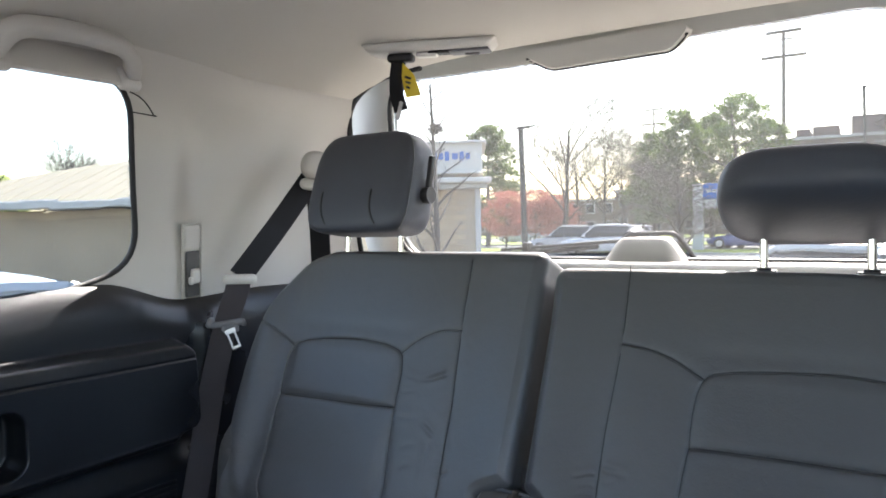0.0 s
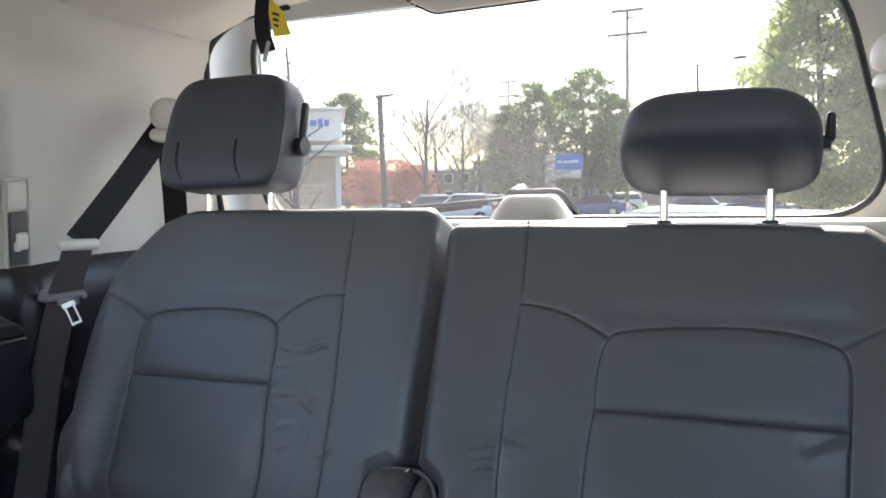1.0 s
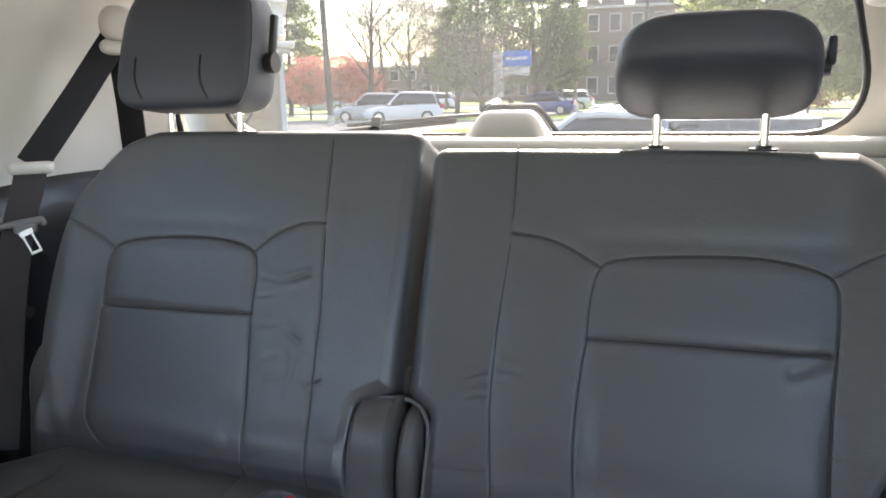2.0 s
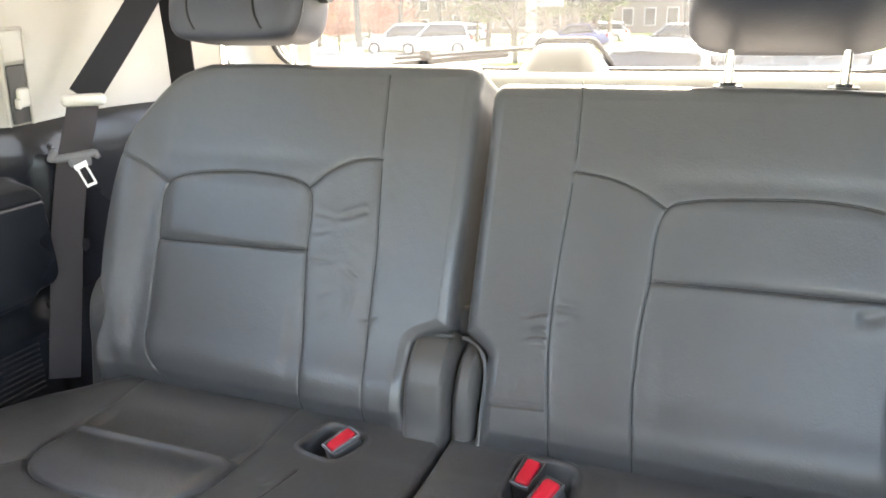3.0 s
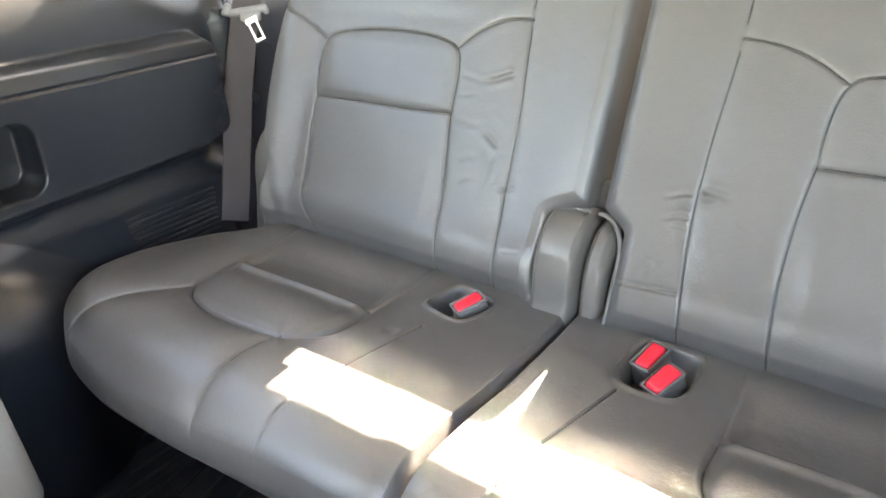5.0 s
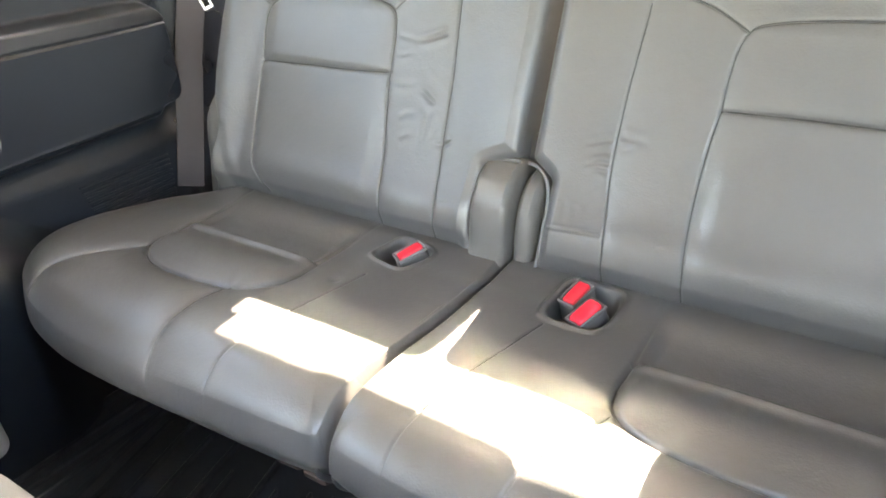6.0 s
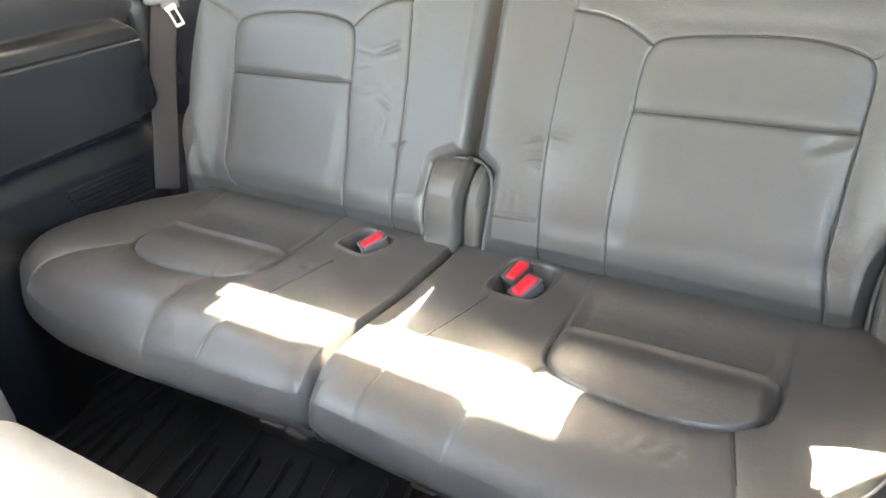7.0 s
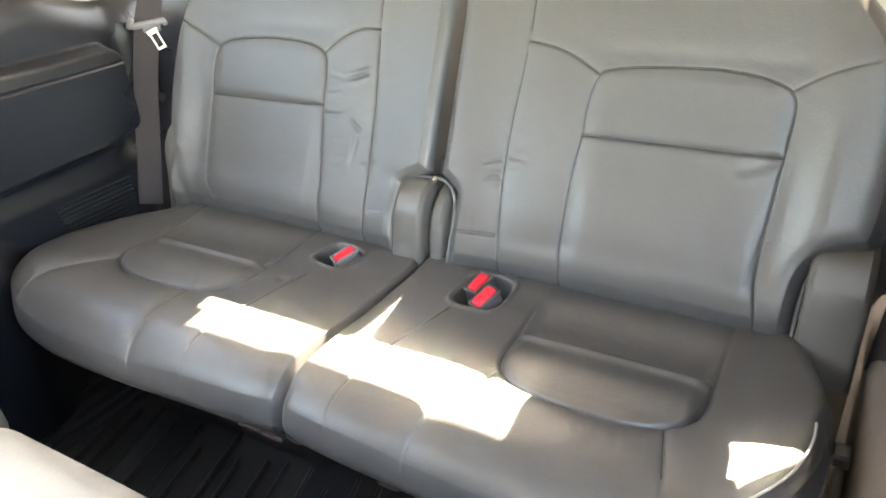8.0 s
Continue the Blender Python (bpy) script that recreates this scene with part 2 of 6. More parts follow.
def pad(edge_lo, edge_hi, v0, v1, thick, rim, height_fn, place, nu=190, nv=190, tuck=0.0, rim_fn=None, rim_lo_fn=None, ramp=0.02):
    """Verts and faces of a padded slab. Row v runs from edge_lo(v) to edge_hi(v); rim is the radius of the rounded border;
    height_fn(u, v, e) adds relief (e: distance to the border); place maps (u, v, w) arrays to world coordinates."""
    tv = np.linspace(0, 1, nv)
    vv = v0 + (v1 - v0) * (0.35 * tv + 0.65 * (0.5 - 0.5 * np.cos(np.pi * tv)))
    lo = np.array([edge_lo(v) for v in vv])
    hi = np.array([edge_hi(v) for v in vv])
    tu = np.linspace(0, 1, nu)
    su = 0.4 * tu + 0.6 * (0.5 - 0.5 * np.cos(np.pi * tu))
    U = lo[:, None] + (hi - lo)[:, None] * su[None, :]
    V = np.repeat(vv[:, None], nu, 1)
    border = [(lo[i], vv[i]) for i in range(0, nv, 2)] + [(lo[-1], vv[-1])]
    border2 = [(hi[i], vv[i]) for i in range(0, nv, 2)] + [(hi[-1], vv[-1])]
    e = np.minimum(seg_dist(U, V, border), seg_dist(U, V, border2))
    e = np.minimum(e, seg_dist(U, V, [(lo[0], v0), (hi[0], v0)]))
    e = np.minimum(e, seg_dist(U, V, [(lo[-1], v1), (hi[-1], v1)]))
    e[0, :] = e[-1, :] = 0
    e[:, 0] = e[:, -1] = 0
    R = rim_fn(U, V) if rim_fn else np.full(U.shape, rim)
    k = np.clip(e / R, 0, 1)
    W = thick - R * (1 - np.sqrt(np.clip(1 - (1 - k) ** 2, 0, 1)))
    if rim_lo_fn:      # the edge_lo border rolls over with a radius of its own
        e1 = seg_dist(U, V, border)
        e2 = np.minimum(seg_dist(U, V, border2), np.minimum(V - v0, v1 - V))
        e1[:, 0] = 0
        R1, W = rim_lo_fn(U, V), thick
        for ee, rr in ((e1, R1), (e2, R)):
            kk = np.clip(ee / rr, 0, 1)
            W = W - rr * (1 - np.sqrt(np.clip(1 - (1 - kk) ** 2, 0, 1)))
        W = np.maximum(W, 0.004)
    W = W + height_fn(U, V, e) * np.clip(e / ramp, 0, 1)
    P = place(U, V, W)
    verts = P.reshape(-1, 3).tolist()
    faces = []
    for i in range(nv - 1):
        for j in range(nu - 1):
            a = i * nu + j
            faces.append((a, a + 1, a + nu + 1, a + nu))
    ring = [j for j in range(nu)] + [i * nu + nu - 1 for i in range(1, nv)] + [(nv - 1) * nu + j for j in range(nu - 2, -1, -1)] + [i * nu for i in range(nv - 2, 0, -1)]
    ru, rv = U.reshape(-1)[ring], V.reshape(-1)[ring]
    rw = W.reshape(-1)[ring]
    cu, cv = (ru.min() + ru.max()) / 2, (rv.min() + rv.max()) / 2
    last = ring
    for step, (down, inward) in enumerate(((0.35, 0.15), (0.7, 0.5), (1.0, 1.0))):
        s = tuck * inward
        du, dv = cu - ru, (cv - rv) * ease(v0, v0 + 0.12, rv)
        ln = np.hypot(du, dv) + 0.03
        pu, pv = ru + du / ln * s, rv + dv / ln * s
        pw = rw * (1 - down)
        Q = place(pu, pv, pw)
        base = len(verts)
        verts += Q.tolist()
        cur = list(range(base, base + len(ring)))
        for i in range(len(ring)):
            faces.append((last[i], cur[i], cur[(i + 1) % len(ring)], last[(i + 1) % len(ring)]))
        last = cur
    faces.append(tuple(last))
    return verts, faces


def groove(d, width, depth):
    """A stitched valley: sharp in the middle, with lips."""
    return -depth * np.exp(-(d / width) ** 2)


def dent(u, v, line, width, depth):
    d = seg_dist(u, v, line)
    return -depth * np.exp(-(d / width) ** 2) + 0.5 * depth * np.exp(-((d - 1.8 * width) / width) ** 2)


REC = math.atan(0.427)      # lean of the backrests
BASE_Y, BASE_Z, RISE = 1.017, 0.36, 0.98      # foot of the backrest face; height gained for each metre of h


def backrest_place(side):
    def place(q, h, w):
        q, h, w = np.asarray(q), np.asarray(h), np.asarray(w)
        n = w - BACK_T
        return np.stack([CX + side * q + 0 * h, BASE_Y + h * RISE * math.tan(REC) - n * math.cos(REC),
                         BASE_Z + h * RISE + n * math.sin(REC)], -1)
    return place


BACK_T = 0.125


def back_point(side, q, h, n=0.0):
    p = backrest_place(side)(q, h, n + BACK_T)
    return Vector(p.tolist())


def ease(a, b, x):
    t = np.clip((x - a) / (b - a), 0, 1)
    return t * t * (3 - 2 * t)


def back_edges(side):
    top, inner_r = (0.470 if side < 0 else 0.446), 0.020
    notch = 0.057 if side < 0 else 0.040
    low = [(0.0, 0.572), (0.098, 0.577), (0.118, 0.584), (0.135, 0.592)] if side < 0 else [(0.0, 0.550), (0.060, 0.552), (0.090, 0.557), (0.110, 0.572), (0.121, 0.598), (0.128, 0.620)]
    if side < 0:
        shoulder = curve2(low + [(0.20, 0.599), (0.28, 0.598), (0.35, 0.587), (0.400, 0.564), (0.438, 0.530), (0.457, 0.500), (0.470, 0.450)], 8)
    else:
        shoulder = curve2(low + [(0.150, 0.630), (0.20, 0.634), (0.28, 0.631), (0.35, 0.613), (0.400, 0.580), (0.436, 0.538), (0.452, 0.503), (0.465, 0.460)], 8)
    sh, sq = [p[0] for p in shoulder], [p[1] for p in shoulder]

    def inner(h):
        q = notch + (0.008 - notch) * float(ease(0.112, 0.142, h))
        if h > top - inner_r:
            q += inner_r - math.sqrt(max(0, inner_r ** 2 - (h - top + inner_r) ** 2))
        return q

    def outer(h):
        return float(np.interp(h, sh, sq))
    return inner, outer, top


SEAMS = {
    -1: dict(square=[(0.234, 0.216), (0.234, 0.248), (0.236, 0.276), (0.244, 0.298), (0.271, 0.309), (0.319, 0.314), (0.363, 0.314), (0.420, 0.310), (0.455, 0.305), (0.480, 0.296), (0.492, 0.280), (0.493, 0.253), (0.489, 0.210)],
             square_low=[(0.234, 0.216), (0.300, 0.213), (0.371, 0.212), (0.489, 0.210)],
             low_in=[(0.234, 0.216), (0.229, 0.165), (0.221, 0.100), (0.214, 0.046), (0.212, 0.000)],
             low_out=[(0.489, 0.210), (0.489, 0.152), (0.486, 0.094), (0.473, 0.052), (0.441, 0.019)],
             arc_in=[(0.244, 0.298), (0.213, 0.323), (0.175, 0.339), (0.137, 0.342)],
             arc_out=[(0.489, 0.293), (0.534, 0.316), (0.587, 0.334)],
             long=[(0.143, 0.453), (0.137, 0.342), (0.129, 0.243), (0.127, 0.209), (0.126, 0.148), (0.124, 0.106), (0.119, 0.049), (0.117, 0.000)]),
    1: dict(square=[(0.230, 0.221), (0.230, 0.253), (0.233, 0.283), (0.241, 0.303), (0.257, 0.312), (0.307, 0.319), (0.395, 0.323), (0.452, 0.318), (0.487, 0.307), (0.498, 0.293), (0.500, 0.269), (0.498, 0.224)],
            square_low=[(0.230, 0.221), (0.327, 0.223), (0.431, 0.223), (0.498, 0.224)],
            low_in=[(0.230, 0.221), (0.224, 0.168), (0.223, 0.098), (0.229, 0.042), (0.231, 0.000)],
            low_out=[(0.498, 0.224), (0.495, 0.167), (0.493, 0.112), (0.493, 0.076), (0.501, 0.027), (0.502, 0.000)],
            arc_in=[(0.241, 0.303), (0.204, 0.323), (0.168, 0.335), (0.126, 0.340)],
            arc_out=[(0.491, 0.305), (0.528, 0.327), (0.582, 0.345), (0.612, 0.349)],
            long=[(0.124, 0.448), (0.126, 0.340), (0.119, 0.224), (0.119, 0.128), (0.130, 0.047), (0.131, 0.000)])}
SEAMS = {side: {name: curve2(line) for name, line in lines.items()} for side, lines in SEAMS.items()}


def back_relief(side):
    dents_l = [([(0.108, 0.060), (0.086, 0.063)], 0.0022, 0.003), ([(0.558, 0.095), (0.520, 0.013)], 0.008, 0.012)]
    dents_r = [([(0.045, 0.061), (0.121, 0.065)], 0.0016, 0.0080), ([(0.455, 0.206), (0.488, 0.221)], 0.006, 0.010)]
    # short pinched creases beside the seams: two ends, half width, depth
    creases = [((0.149, 0.272), (0.196, 0.261), 0.0034, 0.0042), ((0.228, 0.268), (0.190, 0.258), 0.0034, 0.0012), ((0.228, 0.241), (0.195, 0.244), 0.0032, 0.0012), ((0.230, 0.202), (0.180, 0.208), 0.0040, 0.0018),
               ((0.150, 0.186), (0.182, 0.200), 0.0036, 0.0019), ((0.158, 0.172), (0.160, 0.112), 0.0065, 0.0020), ((0.142, 0.166), (0.150, 0.120), 0.0050, 0.0012), ((0.204, 0.160), (0.174, 0.172), 0.0044, 0.0014),
               ((0.112, 0.138), (0.142, 0.131), 0.0030, 0.0022), ((0.200, 0.134), (0.175, 0.142), 0.0046, 0.0012), ((0.125, 0.206), (0.112, 0.166), 0.0040, 0.0010)] if side < 0 else \
        [((0.112, 0.172), (0.080, 0.166), 0.0026, 0.0026), ((0.113, 0.158), (0.092, 0.157), 0.0030, 0.0020), ((0.114, 0.147), (0.084, 0.142), 0.0026, 0.0024), ((0.114, 0.136), (0.096, 0.137), 0.0030, 0.0013),
         ((0.124, 0.181), (0.158, 0.174), 0.0040, 0.0030), ((0.124, 0.166), (0.150, 0.171), 0.0046, 0.0016), ((0.069, 0.096), (0.072, 0.070), 0.0046, 0.0012), ((0.083, 0.092), (0.087, 0.072), 0.0044, 0.0010)]
    dents = dents_l if side < 0 else dents_r

    def relief(u, v, e):
        d_sq, d_lo, d_li, d_lo2, d_ai, d_ao, d_ln = (seg_dist(u, v, SEAMS[side][k]) for k in ("square", "square_low", "low_in", "low_out", "arc_in", "arc_out", "long"))
        near = np.minimum.reduce([d_sq, d_li, d_lo2, d_ai, d_ao])
        w = 0.0012 * (1 - np.exp(-near / 0.006)) - 0.0008
        w += groove(near, 0.0016, 0.0018) + groove(d_lo, 0.0016, 0.0020) + 0.0026 * (1 - np.exp(-d_lo / 0.008)) * np.exp(-d_lo / 0.06)
        w += groove(d_ln, 0.0015, 0.0013) + 0.0012 * (1 - np.exp(-d_ln / 0.007))
        # small puckers where the cover is drawn into its seams
        w += 0.00030 * np.sin(210 * u + 95 * v) * np.sin(180 * v - 70 * u + 1.3) * np.exp(-np.minimum(near, d_ln) / 0.012)
        # headrest pillow panel stands proud, lap panel sits back, side bolsters swell
        inside = ease(0.232, 0.256, u) * (1 - ease(0.466, 0.490, u) if side < 0 else 1 - ease(0.474, 0.500, u))
        low = 0.212 if side < 0 else 0.222
        pillow = inside * ease(low, low + 0.012, v) * (1 - ease(low + 0.082, low + 0.100, v))
        w += 0.0018 * pillow
        lap = inside * (1 - ease(low - 0.020, low - 0.002, v))
        w += -0.0014 * lap + 0.005 * lap * np.exp(-((v - 0.10) / 0.08) ** 2)
        w += 0.016 * ease(0.50, 0.565, u) * (1 - ease(0.33, 0.44, v))
        w += 0.006 * (1 - ease(0.02, 0.11, u))
        w += 0.0007 * np.exp(-((v - 0.345) / 0.05) ** 2) * ease(0.15, 0.3, u)
        # crease under the yoke
        w += -0.0016 * np.exp(-((v - 0.336) / 0.012) ** 2) * ease(0.2, 0.27, u) * (1 - ease(0.48, 0.55, u))
        # the foot of the cushion swells and rolls under
        w += 0.008 * np.exp(-((v - 0.055) / 0.030) ** 2) - 0.016 * (1 - ease(0.002, 0.032, v))
        for line, wd, dp in dents:
            w += dent(u, v, line, wd * 1.25, dp * 0.16)
        for p, q, wd, dp in creases:
            du, dv = q[0] - p[0], q[1] - p[1]
            ln = math.hypot(du, dv)
            s = ((u - p[0]) * du + (v - p[1]) * dv) / ln ** 2
            d = ((v - p[1]) * du - (u - p[0]) * dv) / ln + 0.0012 * np.sin(s * 5 + 40 * p[1])
            along = ease(-0.12, 0.10, s) * (1 - ease(0.35, 1.15, s))
            w += 0.6 * dp * along * (0.55 * np.exp(-((d - 1.7 * wd) / (1.3 * wd)) ** 2) - np.exp(-(d / wd) ** 2) + 0.35 * np.exp(-((d + 1.9 * wd) / (1.5 * wd)) ** 2))
        rng = np.random.RandomState(5 if side < 0 else 9)
        for _ in range(26):
            cu, cv, r = rng.uniform(0.02, 0.58), rng.uniform(0, 0.43), rng.uniform(0.02, 0.05)
            w += rng.uniform(-0.0011, 0.0011) * np.exp(-((u - cu) ** 2 + (v - cv) ** 2) / r ** 2)
        return w
    return relief


def headrest_mesh(width, height, depth, n=72, box=0.30, taper=0.10):
    """A rounded pillow: superellipsoid with a flat face and a narrower top."""
    verts, faces = [], []
    m = n // 2

    def sp(x, p):
        return math.copysign(abs(x) ** p, x)
    for i in range(m + 1):
        th = -math.pi / 2 + math.pi * i / m
        for j in range(n):
            ph = 2 * math.pi * j / n
            cz, sz = sp(math.cos(th), box + 0.08), sp(math.sin(th), box + 0.22)
            x, y, z = cz * sp(math.cos(ph), box), cz * sp(math.sin(ph), 0.55), sz
            k = 1.0 - taper * max(0, z) ** 2
            verts.append((x * width / 2 * k, y * depth / 2 * (1 - 0.16 * z) + 0.010 * z, z * height / 2))
    for i in range(m):
        for j in range(n):
            faces.append((i * n + j, i * n + (j + 1) % n, (i + 1) * n + (j + 1) % n, (i + 1) * n + j))
    return verts, faces


def cushion_edges(side):
    fr = curve2([(0.0, 0.660), (0.010, 0.650), (0.025, 0.645), (0.06, 0.642), (0.10, 0.641), (0.20, 0.640), (0.35, 0.636), (0.45, 0.639), (0.54, 0.655), (0.61, 0.694), (0.650, 0.75), (0.666, 0.81)], 8)
    bk = curve2([(0.0, 1.085), (0.25, 1.085), (0.48, 1.085), (0.53, 1.060), (0.58, 1.012), (0.62, 0.95), (0.652, 0.88), (0.666, 0.825)], 8)
    if side > 0:      # this one is cut straighter along the wheel arch
        fr = curve2([(0.0, 0.660), (0.010, 0.650), (0.025, 0.645), (0.06, 0.642), (0.10, 0.641), (0.20, 0.640), (0.35, 0.636), (0.45, 0.640), (0.52, 0.662), (0.565, 0.702), (0.593, 0.755), (0.610, 0.82), (0.616, 0.875)], 8)
        bk = curve2([(0.0, 1.085), (0.25, 1.085), (0.48, 1.085), (0.53, 1.070), (0.57, 1.030), (0.600, 0.96), (0.613, 0.91), (0.616, 0.885)], 8)

    def front(q):      # y of the front border
        return float(np.interp(q, [p[0] for p in fr], [p[1] for p in fr]))

    def back(q):
        return float(np.interp(q, [p[0] for p in bk], [p[1] for p in bk]))
    return front, back


ARC = curve2([(0.214, 1.06), (0.219, 0.98), (0.223, 0.90), (0.224, 0.850), (0.238, 0.812), (0.270, 0.790), (0.335, 0.779), (0.40, 0.780), (0.450, 0.795), (0.473, 0.822), (0.480, 0.86), (0.481, 0.92), (0.481, 0.99), (0.484, 1.06)])
BAND = curve2([(0.224, 0.902), (0.29, 0.905), (0.37, 0.906), (0.44, 0.904), (0.479, 0.899)])
C_SEAM_IN_R = curve2([(0.236, 0.803), (0.210, 0.735), (0.196, 0.69), (0.186, 0.60)])
C_SEAM_IN_L = curve2([(0.275, 0.792), (0.282, 0.745), (0.276, 0.69), (0.262, 0.60)])
C_SEAM_OUT_R = curve2([(0.446, 0.794), (0.458, 0.74), (0.468, 0.69), (0.476, 0.60)])
C_SEAM_OUT_L = curve2([(0.472, 0.818), (0.490, 0.787), (0.518, 0.742), (0.536, 0.69), (0.545, 0.63)])


FLAT = {-1: curve2([(0.143, 0.905), (0.155, 0.835), (0.159, 0.772), (0.165, 0.72), (0.169, 0.60)]), 1: curve2([(0.109, 0.915), (0.092, 0.824), (0.082, 0.738), (0.076, 0.60)])}


def cushion_relief(side):
    seam_out, seam_in = (C_SEAM_OUT_R, C_SEAM_IN_R) if side > 0 else (C_SEAM_OUT_L, C_SEAM_IN_L)
    # the belt-buckle well
    if side < 0:
        wells = [(0.133, 0.974, 0.034, 0.033, 0.25)]
    else:
        wells = [(0.134, 0.974, 0.038, 0.046, 0.0)]
    seam_flat = FLAT[side]

    def relief(u, v, e):
        d_arc, d_band = seg_dist(u, v, ARC), seg_dist(u, v, BAND)
        d_in, d_out, d_fl = seg_dist(u, v, seam_in), seg_dist(u, v, seam_out), seg_dist(u, v, seam_flat)
        near = np.minimum.reduce([d_arc, d_in, d_out])
        front = 1 - ease(0.86, 0.95, v)
        w = 0.0050 * (1 - np.exp(-near / 0.016)) + groove(d_arc, 0.0026, 0.0058) * (0.30 + 0.70 * front) + groove(np.minimum(d_in, d_out), 0.0017, 0.0018)
        w += groove(d_fl, 0.0015, 0.0018)
        inside = ease(0.222, 0.244, u) * (1 - ease(0.460, 0.481, u)) * ease(0.782, 0.80, v)
        flat = 1 - ease(0.94, 1.0, v)
        w *= 0.25 + 0.75 * flat
        w += inside * (-0.009 * ease(0.895, 0.912, v) * flat + 0.0055 * np.exp(-((v - 0.893) / 0.0075) ** 2) + 0.009 * np.exp(-((v - 0.845) / 0.036) ** 2))
        w += groove(d_band, 0.0035, 0.0036)
        # the seat falls a little to the back and swells at the front
        w += 0.010 * np.exp(-((v - 0.74) / 0.09) ** 2) + 0.006 * ease(0.96, 1.02, v)
        w += 0.008 * (ease(0.44, 0.60, u) if side < 0 else ease(0.50, 0.56, u))
        for cu, cv, a, b, rot in wells:
            c, s = math.cos(rot), math.sin(rot)
            x, y = (u - cu) * c + (v - cv) * s, -(u - cu) * s + (v - cv) * c
            r = (np.abs(x / a) ** 4 + np.abs(y / b) ** 4) ** 0.25
            w += -0.034 * (1 - ease(0.80, 1.0, r)) + 0.0025 * np.exp(-((r - 1.1) / 0.08) ** 2)
        if side < 0:
            w += -0.003 * np.exp(-((u - 0.168) ** 2 + (v - 0.875) ** 2) / 0.008 ** 2)
        else:
            for k, x in enumerate((0.355, 0.378, 0.398, 0.424)):
                w += dent(u, v, curve2([(x, 0.712 + 0.008 * (k % 2)), (x + 0.010, 0.735), (x + 0.003, 0.752 + 0.006 * k)]), 0.0045, 0.00035)
        rng = np.random.RandomState(3 if side < 0 else 4)
        for _ in range(26):
            cu, cv, r = rng.uniform(0.02, 0.6), rng.uniform(0.64, 1.05), rng.uniform(0.025, 0.06)
            w += rng.uniform(-0.0014, 0.0014) * np.exp(-((u - cu) ** 2 + (v - cv) ** 2) / r ** 2)
        return w
    return relief


CUSH_Z, CUSH_T = 0.360, 0.112


def cushion_place(side):
    def place(v, u, w):      # rows run over q, columns over y
        u, v, w = np.asarray(u), np.asarray(v), np.asarray(w)
        return np.stack([CX + side * u + 0 * v, v + 0 * u, CUSH_Z - CUSH_T + w], -1)
    return place


def buckle(parent, at, yaw, tip, worn=False, full=False):
    """Seat-belt buckle: grey box with a raised rim and a red button let into its top."""
    m = Matrix.Translation(at) @ pose(0, 0, 0, tip, 0, yaw) @ Matrix.Scale(0.84, 4)
    body = part("buckle_body", block((0.034, 0.054, 0.052), m @ pose(0, 0, -0.016), 0.007, 3, 0.94), M_BUCKLE, parent)
    part("release_button", block((0.0255 if full else 0.0215, 0.0450 if full else 0.0430, 0.014 if full else 0.010), m @ pose(0.0005, 0, 0.0110, 3, 0, 0), 0.0068 if full else 0.0045, 4), M_RED, parent, "red release button")
    rim = []
    for sx, sy, lx, ly in ((-0.0142, 0, 0.0035, 0.052), (0.0145, 0, 0.0032, 0.052), (0, 0.0245, 0.030, 0.0035), (0, -0.0245, 0.030, 0.0035)):
        rim.append(block((lx, ly, 0.006), m @ pose(sx, sy, 0.011), 0.0015, 1))
    part("button_rim", merge(*rim), M_TONGUE if worn else M_GREY_PLASTIC, parent, "scuffed pale grey rim" if worn else "")
    return body


def seam_shades(line, relief, place, thick):
    """A seam's sunk stitch line: cord in its valley, dark for the fold's shade."""
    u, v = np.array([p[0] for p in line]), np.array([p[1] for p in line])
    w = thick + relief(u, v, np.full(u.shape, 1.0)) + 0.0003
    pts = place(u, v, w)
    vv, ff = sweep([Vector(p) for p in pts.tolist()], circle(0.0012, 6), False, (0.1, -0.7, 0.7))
    return mesh_ob("seam", vv, ff, M_SEAM_SHADE)


